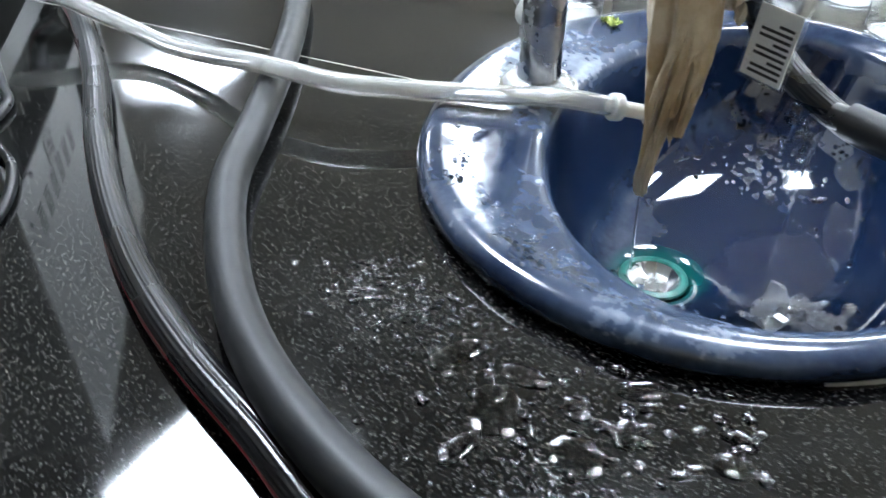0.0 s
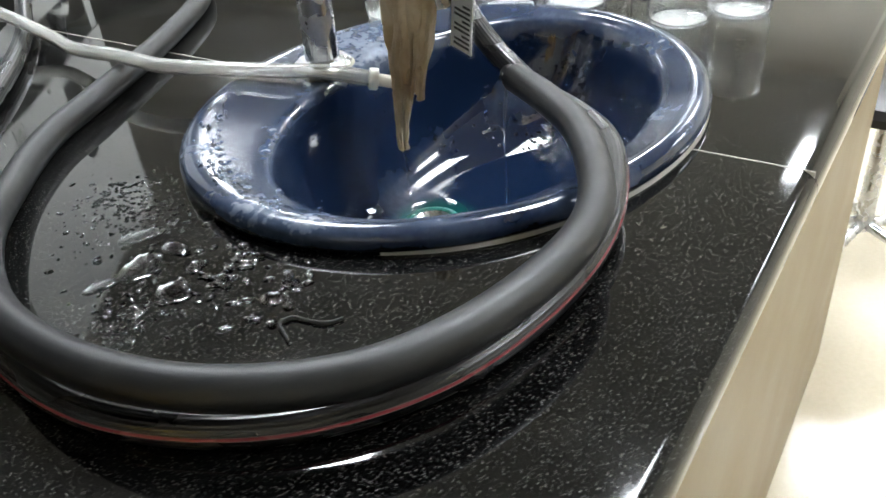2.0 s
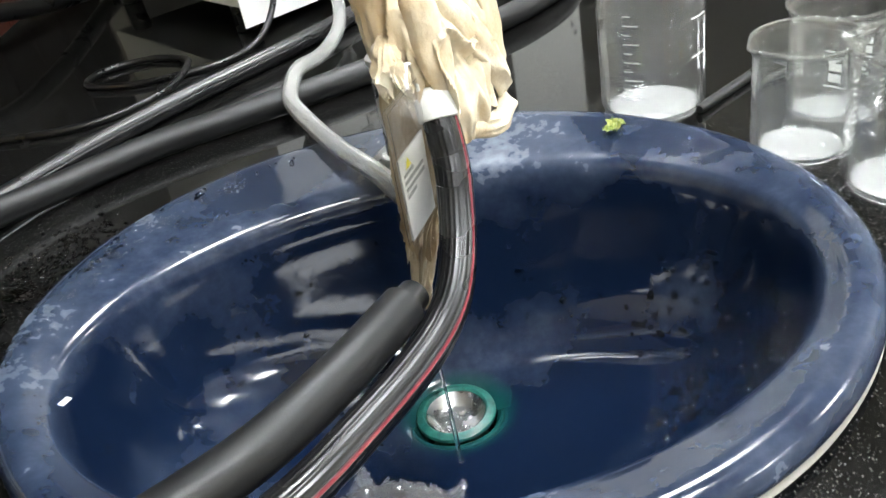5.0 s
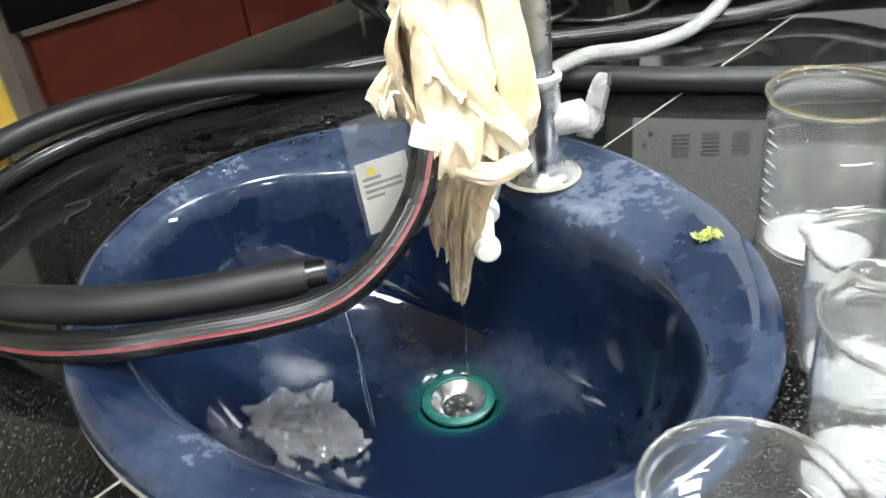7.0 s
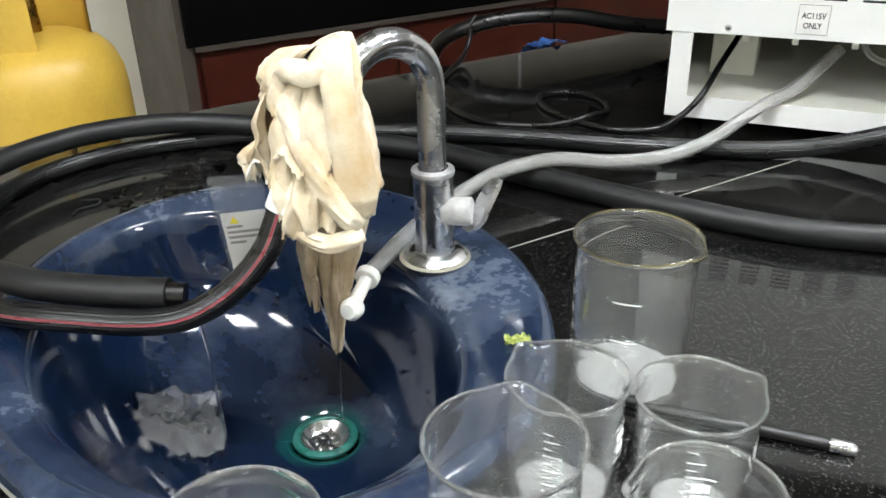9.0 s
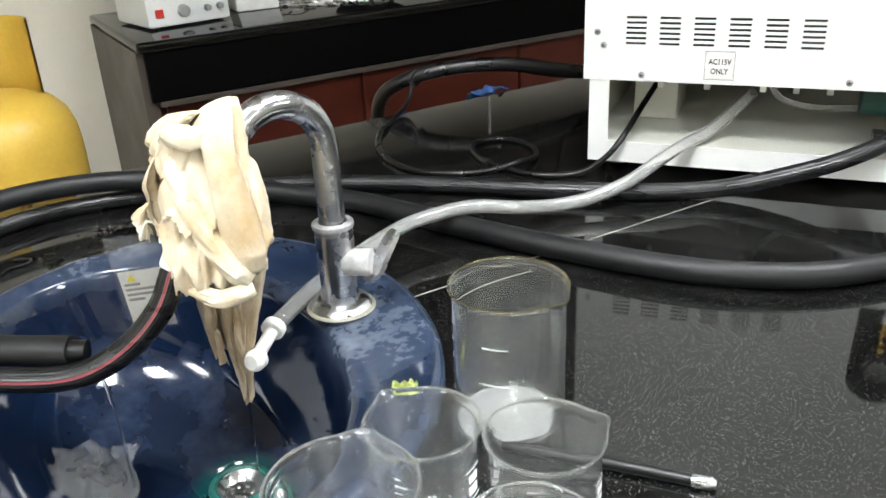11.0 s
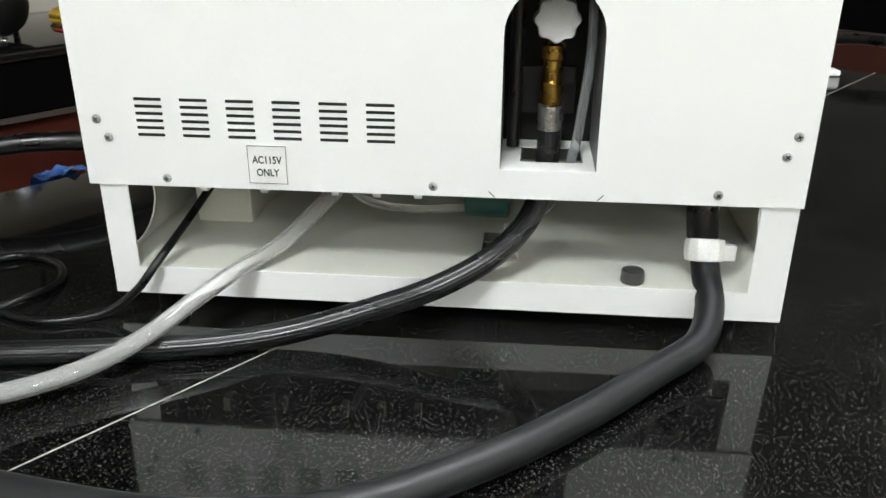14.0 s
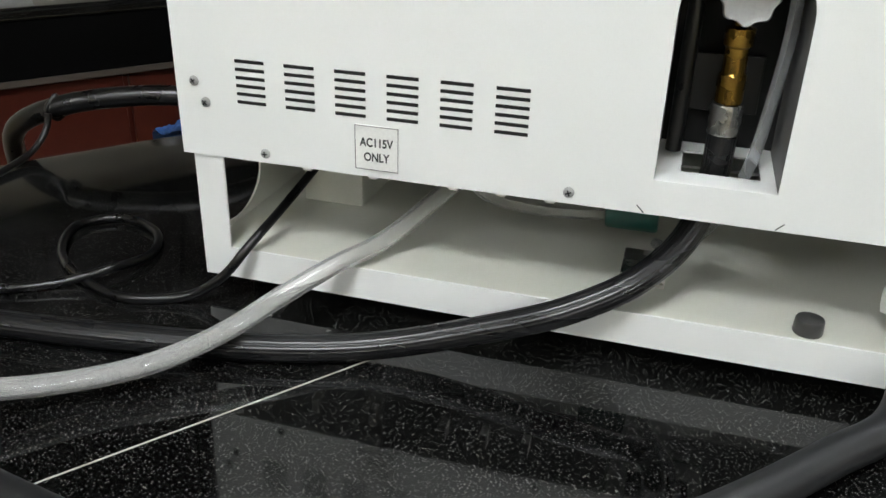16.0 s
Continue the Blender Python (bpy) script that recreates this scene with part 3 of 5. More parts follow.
# ---- rag ----
def sheet_round(rows, a0, a1, seed, big, small, hem, n=110):
    """A wrinkled sheet hung round a line: rows of centre and two radii from top to hem, from angle a0 to a1."""
    bm = bmesh.new()
    path = smooth_path([r[0] for r in rows], 0.0032)
    total, rings = len(path) - 1, []
    whole = a1 - a0 > 2 * math.pi - 1e-3
    for i, p in enumerate(path):
        f = i / total * (len(rows) - 1)
        k = min(int(f), len(rows) - 2)
        g = f - k
        ra, rb = (rows[k][c] * (1 - g) + rows[k + 1][c] * g for c in (1, 2))
        d = i / total
        ring = []
        for j in range(n if whole else n + 1):
            a = a0 + (a1 - a0) * j / n
            c, sn = math.cos(a), math.sin(a)
            warp = noise.noise((1.6 * c + seed, 1.6 * sn, 3.0 * d + seed))
            lean = a + 0.7 * warp + 1.5 * d
            n1 = noise.noise((2.3 * math.cos(lean), 2.3 * math.sin(lean) + seed, 0.9 * d))
            r1 = 1 - 2.2 * math.sqrt(n1 * n1 + 0.006)
            r2 = noise.noise((4.6 * math.cos(lean) + seed, 4.6 * math.sin(lean), 1.3 * d))
            r3 = noise.noise((4 * c, 4 * sn + 2 * seed, 7 * d)) + 0.35 * noise.noise((11 * c + seed, 11 * sn, 12 * d))
            off = (big * (r1 - 0.45) + small * (r2 - 0.4) + 0.45 * small * r3) * min(1, 0.25 + 1.5 * d)
            drop = hem * d * d * (noise.noise((2.6 * c, 2.6 * sn, seed)) + 0.6 * noise.noise((9 * c, 9 * sn, seed)))
            ring.append(bm.verts.new(p + Vector(((ra + off) * c, (rb + off) * sn, drop))))
        rings.append(ring)
    m = len(rings[0])
    for r, q in zip(rings, rings[1:]):
        for j in range(m if whole else m - 1):
            bm.faces.new((r[j], r[(j + 1) % m], q[(j + 1) % m], q[j]))
    return bm, rings


def cloth_band(pts, wide, thick, seed):
    """A soft folded band of cloth lying round the bundle: flat across, uneven, with tucked-in ends."""
    bm = bmesh.new()
    path = smooth_path(pts, 0.003)
    axis = Vector((0.036, 0.300, 0))
    rings, n = [], 24
    for i, p in enumerate(path):
        d = (path[min(i + 1, len(path) - 1)] - path[max(i - 1, 0)]).normalized()
        out = p - axis
        out.z = 0.15 * out.length
        out = (out - d * out.dot(d)).normalized()
        side = d.cross(out)
        f = i / (len(path) - 1)
        end = min(1.0, 0.35 + 6 * f, 0.35 + 6 * (1 - f))
        ring = []
        for k in range(n):
            a = 2 * math.pi * k / n
            c, sn = math.cos(a), math.sin(a)
            w = wide * (1 + 0.28 * noise.noise((2.1 * f, seed, 1 + sn))) * (0.7 + 0.3 * end)
            q = p + side * (w * c) + out * (thick * end * sn * (1 + 0.5 * noise.noise((3 * c, 5 * f, seed))))
            q += out * (0.0022 * noise.noise((4 * c + seed, 7 * f, 2)) - 0.004 * (1 - end) - 0.25 * wide * c * c)
            ring.append(bm.verts.new(q))
        rings.append(ring)
    for r, q in zip(rings, rings[1:]):
        for k in range(n):
            bm.faces.new((r[k], r[(k + 1) % n], q[(k + 1) % n], q[k]))
    bm.faces.new(rings[0])
    bm.faces.new(rings[-1])
    return bm


FOLDS = [([(0.008, 0.262, 0.207), (0.018, 0.256, 0.188), (0.038, 0.250, 0.156), (0.060, 0.254, 0.123), (0.071, 0.262, 0.106)], 0.010, 0.0055, 1.0),
         ([(0.046, 0.286, 0.247), (0.055, 0.268, 0.225), (0.062, 0.263, 0.190), (0.068, 0.264, 0.150), (0.072, 0.266, 0.112)], 0.014, 0.005, 4.0),
         ([(0.008, 0.258, 0.194), (0.008, 0.252, 0.151), (0.007, 0.251, 0.119), (0.002, 0.254, 0.094)], 0.011, 0.0055, 7.0),
         ([(0.000, 0.258, 0.096), (0.024, 0.248, 0.099), (0.048, 0.248, 0.094), (0.072, 0.262, 0.101)], 0.0075, 0.0060, 9.0),
         ([(0.006, 0.272, 0.222), (0.020, 0.262, 0.227), (0.036, 0.262, 0.226), (0.048, 0.270, 0.230)], 0.0095, 0.0075, 12.0)]


def rag():
    t = thing("cloth_rag", pose(0, 0, 0), "beige stained cotton rag tied round the tap outlet", "rag")
    full = 2 * math.pi
    bm, rg = sheet_round([((0.037, 0.316, 0.243), 0.006, 0.006), ((0.035, 0.312, 0.241), 0.020, 0.019), ((0.031, 0.304, 0.230), 0.028, 0.028), ((0.027, 0.293, 0.200), 0.034, 0.035), ((0.031, 0.286, 0.160), 0.037, 0.037), ((0.036, 0.282, 0.126), 0.039, 0.037), ((0.038, 0.282, 0.110), 0.036, 0.034), ((0.036, 0.284, 0.104), 0.028, 0.027), ((0.034, 0.286, 0.110), 0.022, 0.021)], 4.17, 4.17 + full - 0.26, 3.1, 0.013, 0.006, 0.010)
    bm.faces.new(rg[0])
    part("drape", bm, CLOTH, t, smooth=80)
    bm, rg = sheet_round([((0.020, 0.294, 0.226), 0.012, 0.012), ((0.014, 0.284, 0.214), 0.022, 0.024), ((0.012, 0.276, 0.188), 0.029, 0.032), ((0.015, 0.272, 0.150), 0.030, 0.034), ((0.021, 0.270, 0.124), 0.028, 0.032), ((0.020, 0.274, 0.112), 0.022, 0.026)], 2.3, 3.90, 7.7, 0.009, 0.005, 0.020, 60)
    part("flap", bm, CLOTH, t, "loose hanging flap", 80)
    bm, rg = sheet_round([((0.024, 0.292, 0.222), 0.014, 0.016), ((0.020, 0.284, 0.205), 0.026, 0.028), ((0.020, 0.280, 0.170), 0.032, 0.036), ((0.022, 0.276, 0.130), 0.037, 0.040), ((0.022, 0.276, 0.098), 0.035, 0.037)], 4.22, 5.7, 1.3, 0.009, 0.005, 0.014, 60)
    part("flap", bm, CLOTH, t, "loose hanging flap", 80)
    bm, rg = sheet_round([((0.022, 0.290, 0.238), 0.004, 0.004), ((0.010, 0.284, 0.235), 0.013, 0.011), ((0.003, 0.277, 0.224), 0.016, 0.014), ((0.000, 0.272, 0.208), 0.014, 0.013), ((0.000, 0.268, 0.196), 0.009, 0.008)], 0, full, 5.9, 0.006, 0.004, 0.010, 60)
    bm.faces.new(rg[0])
    part("knot", bm, CLOTH, t, "bunched knot", 80)
    bm, rg = sheet_round([((-0.012, 0.268, 0.170), 0.003, 0.004), ((-0.018, 0.262, 0.162), 0.010, 0.010), ((-0.020, 0.258, 0.150), 0.012, 0.012), ((-0.018, 0.256, 0.140), 0.009, 0.010)], 1.6, 5.4, 2.2, 0.005, 0.004, 0.012, 40)
    part("frayed_edge", bm, CLOTH, t, "frayed cloth edge", 80)
    bm, rg = sheet_round([((0.030, 0.296, 0.150), 0.027, 0.025), ((0.028, 0.298, 0.100), 0.028, 0.024), ((0.020, 0.302, 0.050), 0.023, 0.019), ((0.013, 0.308, 0.000), 0.015, 0.013), ((0.009, 0.313, -0.035), 0.008, 0.007), ((0.007, 0.314, -0.058), 0.003, 0.003)], 0, full, 9.4, 0.009, 0.004, 0.004)
    bm.faces.new(rg[-1])
    part("tail", bm, DAMP, t, "damp twisted cloth tail", 80)
    bm, rg = sheet_round([((0.022, 0.290, 0.120), 0.020, 0.022), ((0.015, 0.290, 0.070), 0.021, 0.020), ((0.008, 0.296, 0.024), 0.016, 0.015), ((0.006, 0.300, 0.000), 0.012, 0.011)], 2.2, 5.0, 4.4, 0.007, 0.004, 0.020, 60)
    part("strip", bm, DAMP, t, "torn damp strip", 80)
    for pts, wide, thick, seed in FOLDS:
        part("fold", cloth_band(pts, wide, thick, seed), CLOTH, t, "thick fold of cloth", 80)
    return t


rag()

# ---- hoses and cords ----
G_PTS = [(0.789, 0.9135, 0.071), (0.790, 0.900, 0.055), (0.790, 0.868, 0.037), (0.775, 0.825, 0.022), (0.735, 0.785, 0.016), (0.670, 0.716, 0.0145), (0.600, 0.653, 0.0145), (0.508, 0.592, 0.0145), (0.420, 0.571, 0.0145), (0.367, 0.570, 0.0145), (0.255, 0.585, 0.0145), (0.153, 0.606, 0.0145), (0.050, 0.632, 0.0145),
         (-0.031, 0.652, 0.0145), (-0.145, 0.653, 0.0155), (-0.255, 0.630, 0.028), (-0.365, 0.575, 0.040), (-0.432, 0.500, 0.044), (-0.460, 0.425, 0.044), (-0.458, 0.345, 0.044), (-0.415, 0.265, 0.046), (-0.335, 0.197, 0.048), (-0.215, 0.176, 0.048), (-0.140, 0.188, 0.047), (-0.082, 0.206, 0.046)]
hose_g = thing("drain_hose", pose(0, 0, 0), "thick dark grey foam-covered drain hose looped on the worktop", "hose")
part("foam_cover", sweep(G_PTS, 0.0134, 24), FOAM, hose_g, smooth=60)
part("inner_hose", sweep([(-0.100, 0.199, 0.047), (-0.082, 0.206, 0.046), (-0.070, 0.211, 0.045)], 0.0098, 20), RUBBER, hose_g, "black inner hose end", 60)

K_PTS = [(0.636, 0.929, 0.184), (0.635, 0.926, 0.150), (0.624, 0.909, 0.108), (0.594, 0.875, 0.080), (0.543, 0.850, 0.055), (0.475, 0.835, 0.032), (0.400, 0.815, 0.0150), (0.331, 0.793, 0.0115), (0.195, 0.765, 0.0115), (0.059, 0.748, 0.0115), (-0.040, 0.730, 0.0115), (-0.127, 0.706, 0.0115), (-0.203, 0.675, 0.0115), (-0.260, 0.645, 0.0115),
         (-0.345, 0.600, 0.0115), (-0.430, 0.510, 0.0115), (-0.458, 0.410, 0.0115), (-0.440, 0.320, 0.0115), (-0.390, 0.248, 0.0125), (-0.328, 0.193, 0.018), (-0.262, 0.162, 0.026), (-0.200, 0.152, 0.033), (-0.145, 0.163, 0.033), (-0.105, 0.176, 0.031), (-0.073, 0.189, 0.032), (-0.052, 0.199, 0.038), (-0.031, 0.214, 0.051), (-0.015, 0.228, 0.068), (-0.003, 0.240, 0.088), (0.003, 0.250, 0.110), (0.006, 0.256, 0.121)]
hose_k = thing("striped_hose", pose(0, 0, 0), "black ribbed water hose with a red stripe, tied to the tap", "hose")
part("sleeve", sweep(K_PTS, 0.0112, 28, spin=1.0), STRIPED, hose_k, smooth=60)
part("clamp", cyl((0.004, 0.252, 0.113), (0.009, 0.260, 0.130), 0.0136, 0.0136, 24, None, 0.002), PLASTIC, hose_k, "white hose collar")
part("binding", cyl((0.0085, 0.2595, 0.1295), (0.012, 0.266, 0.139), 0.0128, 0.0124, 24, None, 0.001), TAPE, hose_k, "beige tape binding")
part("adapter", cyl((0.0118, 0.2655, 0.1385), (0.022, 0.286, 0.163), 0.0112, 0.0125, 8, None, 0.0015), PLASTIC, hose_k, "white hexagonal adapter")


# ---- instrument ----
X0, X1, Y0, Z0, Z1, Z2 = 0.205, 0.860, 0.874, 0.018, 0.133, 0.56
DEPTH = 0.50


def instrument():
    t = thing("lab_instrument", pose(0, 0, 0), "white powder-coated lab instrument on an open base, seen from behind", "lab instrument")
    # rear panel with arched niche
    bm = bmesh.new()
    nx0, nx1, nz0, nzc = 0.592, 0.677, 0.160, 0.278
    cx, rr = (nx0 + nx1) / 2, (nx1 - nx0) / 2
    arc = [(cx + rr * math.cos(math.pi * i / 20), nzc + rr * math.sin(math.pi * i / 20)) for i in range(21)]
    outer_l = [(X0, Z1), (cx, Z1), (cx, nz0), (nx0, nz0)] + [(p[0], p[1]) for p in arc[::-1][:11]] + [(cx, Z2), (X0, Z2)]
    outer_r = [(cx, Z1), (X1, Z1), (X1, Z2), (cx, Z2)] + [(p[0], p[1]) for p in arc[::-1][10:]] + [(nx1, nz0), (cx, nz0)]
    for loop in (outer_l, outer_r):
        bm.faces.new([bm.verts.new((x, Y0, z)) for x, z in loop])
    bmesh.ops.remove_doubles(bm, verts=bm.verts, dist=1e-5)
    g = bmesh.ops.extrude_face_region(bm, geom=bm.faces[:])
    bmesh.ops.translate(bm, vec=(0, 0.0015, 0), verts=[v for v in g["geom"] if isinstance(v, bmesh.types.BMVert)])
    back = part("rear_panel", bm, WHITE, t, smooth=20)
    # sides and top
    bm = bmesh.new()
    box((X0, Y0 + 0.0018, Z1), (X0 + 0.002, Y0 + DEPTH, Z2), 0, bm)
    box((X1 - 0.002, Y0 + 0.0018, Z1), (X1, Y0 + DEPTH, Z2), 0, bm)
    box((X0 + 0.002, Y0 + 0.0018, Z2 - 0.002), (X1 - 0.002, Y0 + DEPTH, Z2), 0, bm)
    box((X0 + 0.002, Y0 + DEPTH - 0.002, Z1), (X1 - 0.002, Y0 + DEPTH, Z2 - 0.002), 0, bm)
    box((X0 + 0.002, Y0 + 0.11, Z1 + 0.001), (X1 - 0.002, Y0 + DEPTH - 0.002, Z1 + 0.003), 0, bm)
    part("housing", bm, WHITE, t, smooth=20)
    # niche lining: grey steel, its tone also carrying the niche's shade
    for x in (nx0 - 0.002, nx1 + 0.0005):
        part("niche_lining", box((x, Y0 + 0.0018, nz0 - 0.002), (x + 0.0015, Y0 + 0.0995, nzc + rr)), SHEET, t, "grey sheet lining, toned darker for niche shade", 20)
    bm = bmesh.new()
    box((nx0, Y0 + 0.0018, nz0 - 0.0015), (nx1, Y0 + 0.026, nz0), 0, bm)
    box((nx0, Y0 + 0.026, nz0 - 0.0015), (nx0 + 0.018, Y0 + 0.075, nz0), 0, bm)
    box((nx1 - 0.010, Y0 + 0.026, nz0 - 0.0015), (nx1, Y0 + 0.075, nz0), 0, bm)
    box((nx0, Y0 + 0.075, nz0 - 0.0015), (nx1, Y0 + 0.0995, nz0), 0, bm)
    part("niche_shelf", bm, WHITE, t, "white folded shelf with a slot", 20)
    # relief cuts drawn as near-black bars, the shade of a gap
    for x in (nx0 - 0.004, nx1 + 0.003):
        bm = box((-0.0004, -0.0004, 0), (0.0004, 0.0002, 0.0075))
        bmesh.ops.transform(bm, matrix=Matrix.Translation((x, Y0, Z1 + 0.0008)) @ Matrix.Rotation(radians(-45 if x < cx else 45), 4, "Y"), verts=bm.verts)
        part("bend_relief", bm, DARK, back, "near-black bar imitating a shaded relief cut", 0)
    # near-black sheet stands in for the shade deep in the niche
    part("niche_back", box((nx0 - 0.002, Y0 + 0.10, nz0 - 0.002), (nx1 + 0.002, Y0 + 0.102, nzc + rr)), DARK, t, "near-black sheet standing in for niche shade", 0)
    yv = Y0 + 0.055
    kn = bmesh.new()
    n, rg = 48, []
    for y, k in ((-0.010, 0.80), (-0.012, 0.94), (-0.009, 1.0), (0.006, 1.0), (0.008, 0.9)):
        rg.append([kn.verts.new((0.637 + 0.0195 * k * (1 + 0.07 * math.cos(8 * 2 * math.pi * i / n)) * math.cos(2 * math.pi * i / n), yv - 0.014 + y, 0.287 + 0.0195 * k * (1 + 0.07 * math.cos(8 * 2 * math.pi * i / n)) * math.sin(2 * math.pi * i / n))) for i in range(n)])
    for a, b in zip(rg, rg[1:]):
        for i in range(n):
            kn.faces.new((a[i], a[(i + 1) % n], b[(i + 1) % n], b[i]))
    kn.faces.new(rg[0])
    kn.faces.new(rg[-1])
    part("valve_knob", kn, plain("frosted_knob", (0.34, 0.34, 0.325), 0.35), t, "pale fluted plastic valve knob", 40)
    part("valve_body", cyl((0.637, yv - 0.004, 0.287), (0.637, yv + 0.03, 0.287), 0.014, 0.016, 24, None, 0.002), STEEL, t)
    part("brass_fitting", lathe([(0, 0.208), (0.010, 0.208), (0.010, 0.228), (0.0085, 0.230), (0.0085, 0.248), (0.0105, 0.250), (0.0105, 0.262), (0.006, 0.264), (0.006, 0.284), (0, 0.284)], 24, None, Matrix.Translation((0.636, yv, 0))), BRASS, t, "brass hose fitting")
    part("ferrule", lathe([(0, 0.184), (0.0118, 0.184), (0.0122, 0.187), (0.0115, 0.190), (0.0122, 0.194), (0.0115, 0.198), (0.0122, 0.202), (0.0115, 0.207), (0, 0.207)], 24, None, Matrix.Translation((0.636, yv, 0))), STEEL, t, "crimped metal ferrule")
    part("clear_pipe", sweep([(0.668, Y0 + 0.05, 0.318), (0.669, Y0 + 0.047, 0.26), (0.665, Y0 + 0.046, 0.21), (0.659, Y0 + 0.045, 0.165), (0.644, Y0 + 0.042, 0.120), (0.615, Y0 + 0.05, 0.085), (0.600, Y0 + 0.09, 0.07)], 0.0046, 14), PIPE, t, "clear flexible pipe", 60)
    part("black_pipe", sweep([(0.604, Y0 + 0.06, 0.32), (0.603, Y0 + 0.06, 0.25), (0.602, Y0 + 0.06, 0.165)], 0.006, 14), RUBBER, t, "black pipe", 60)
    # bracket coloured black to imitate the shade inside the niche
    part("inner_bracket", box((0.598, Y0 + 0.09, 0.19), (0.66, Y0 + 0.094, 0.235), 0.001), BLACK, t, "metal bracket, blackened for niche shade", 20)
    part("outlet_stub", cyl((0.783, Y0 + 0.054, 0.140), (0.787, Y0 + 0.044, 0.080), 0.0150, 0.0150, 24, None, 0.001), RUBBER, t, "black rubber outlet stub")
    part("outlet_nut", lathe([(0.0150, -0.011), (0.0185, -0.010), (0.0195, -0.004), (0.0195, 0.004), (0.0185, 0.010), (0.0150, 0.011)], 12, None, Matrix.Translation((0.789, Y0 + 0.039, 0.074)) @ Matrix.Rotation(radians(-20), 4, "X")), PLASTIC, t, "white plastic hose nut", 20)
    part("nut_tab", box((0.803, Y0 + 0.031, 0.066), (0.817, Y0 + 0.037, 0.082), 0.001), PLASTIC, t, "", 20)
    part("cap", cyl((0.7205, Y0 + 0.017, 0.0472), (0.7205, Y0 + 0.017, 0.060), 0.0112, 0.0106, 24, None, 0.0015), plain("dark_grey_metal", (0.05, 0.05, 0.048), 0.35), t, "small round cap")
    part("pump_bracket", box((0.575, Y0 + 0.05, 0.0475), (0.612, Y0 + 0.10, 0.058), 0.001), STEEL, t, "folded metal bracket", 20)
    part("inner_tube", sweep([(0.44, Y0 + 0.045, 0.131), (0.455, Y0 + 0.06, 0.105), (0.50, Y0 + 0.09, 0.085), (0.56, Y0 + 0.10, 0.085)], 0.0042, 14), TUBE, t, "clear inner tube", 60)
    # louvre slots: near-black plates on the panel imitate shaded openings
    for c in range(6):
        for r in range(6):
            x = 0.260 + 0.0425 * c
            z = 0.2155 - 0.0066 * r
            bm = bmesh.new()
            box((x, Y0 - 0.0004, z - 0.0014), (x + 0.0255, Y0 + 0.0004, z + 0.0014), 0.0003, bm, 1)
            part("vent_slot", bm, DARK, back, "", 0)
    # base tray
    bm = bmesh.new()
    box((X0 + 0.008, Y0 + 0.003, Z0), (X0 + 0.035, Y0 + 0.005, Z1 - 0.001), 0, bm)
    box((X1 - 0.035, Y0 + 0.003, Z0), (X1 - 0.002, Y0 + 0.005, Z1 - 0.001), 0, bm)
    box((X0 + 0.035, Y0 + 0.003, Z0), (X1 - 0.035, Y0 + 0.005, 0.047), 0, bm)
    part("base_tray", bm, WHITE, t, smooth=20)
    part("tray_floor", box((X0 + 0.010, Y0 + 0.005, 0.0445), (X1 - 0.004, Y0 + DEPTH - 0.01, 0.047)), INNER, t, "off-white tray floor", 0)
    # side walls, each with an oval hand hole
    hy, hz = Y0 + 0.058, 0.088
    ring = [(hy + 0.050 * math.cos(a), hz + 0.037 * math.sin(a)) for a in [2 * math.pi * i / 24 for i in range(24)]]
    for x in (X0 + 0.010, X1 - 0.006):
        bm = bmesh.new()
        left = [(Y0 + 0.005, 0.047), (hy, 0.047)] + [ring[i] for i in range(18, 5, -1)] + [(hy, Z1 - 0.001), (Y0 + 0.005, Z1 - 0.001)]
        right = [(hy, 0.047), (Y0 + DEPTH - 0.01, 0.047), (Y0 + DEPTH - 0.01, Z1 - 0.001), (hy, Z1 - 0.001)] + [ring[i % 24] for i in range(6, -1, -1)] + [ring[i] for i in range(23, 17, -1)]
        for loop in (left, right):
            bm.faces.new([bm.verts.new((x, y, z)) for y, z in loop])
        bmesh.ops.remove_doubles(bm, verts=bm.verts, dist=1e-5)
        g = bmesh.ops.extrude_face_region(bm, geom=bm.faces[:])
        bmesh.ops.translate(bm, vec=(0.002, 0, 0), verts=[v for v in g["geom"] if isinstance(v, bmesh.types.BMVert)])
        part("base_side", bm, INNER, t, "side sheet with an oval hand hole", 20)
    part("base_back", box((X0 + 0.012, Y0 + 0.486, 0.0475), (X1 - 0.006, Y0 + 0.488, Z1)), INNER, t, "inner back sheet", 0)
    part("inner_box", box((X0 + 0.050, Y0 + 0.125, 0.0475), (X0 + 0.112, Y0 + 0.24, Z1), 0.002), INNER, t, "white inner sheet-metal box", 20)
    part("pump", cyl((0.555, Y0 + 0.10, 0.105), (0.600, Y0 + 0.10, 0.105), 0.028, 0.028, 28, None, 0.003), GREEN, t, "green pump body")
    for x in (0.30, 0.36, 0.43, 0.47, 0.51):
        part("clip", box((x, Y0 + 0.03, 0.118), (x + 0.008, Y0 + 0.045, 0.134), 0.001), PLASTIC, t, "", 20)
    for x, y in ((X0 + 0.04, Y0 + 0.06), (X1 - 0.04, Y0 + 0.06), (X0 + 0.04, Y0 + DEPTH - 0.06), (X1 - 0.04, Y0 + DEPTH - 0.06)):
        part("foot", cyl((x, y, 0), (x, y, 0.044), 0.016, 0.016, 20, None, 0.002), RUBBER, t, "black rubber foot")
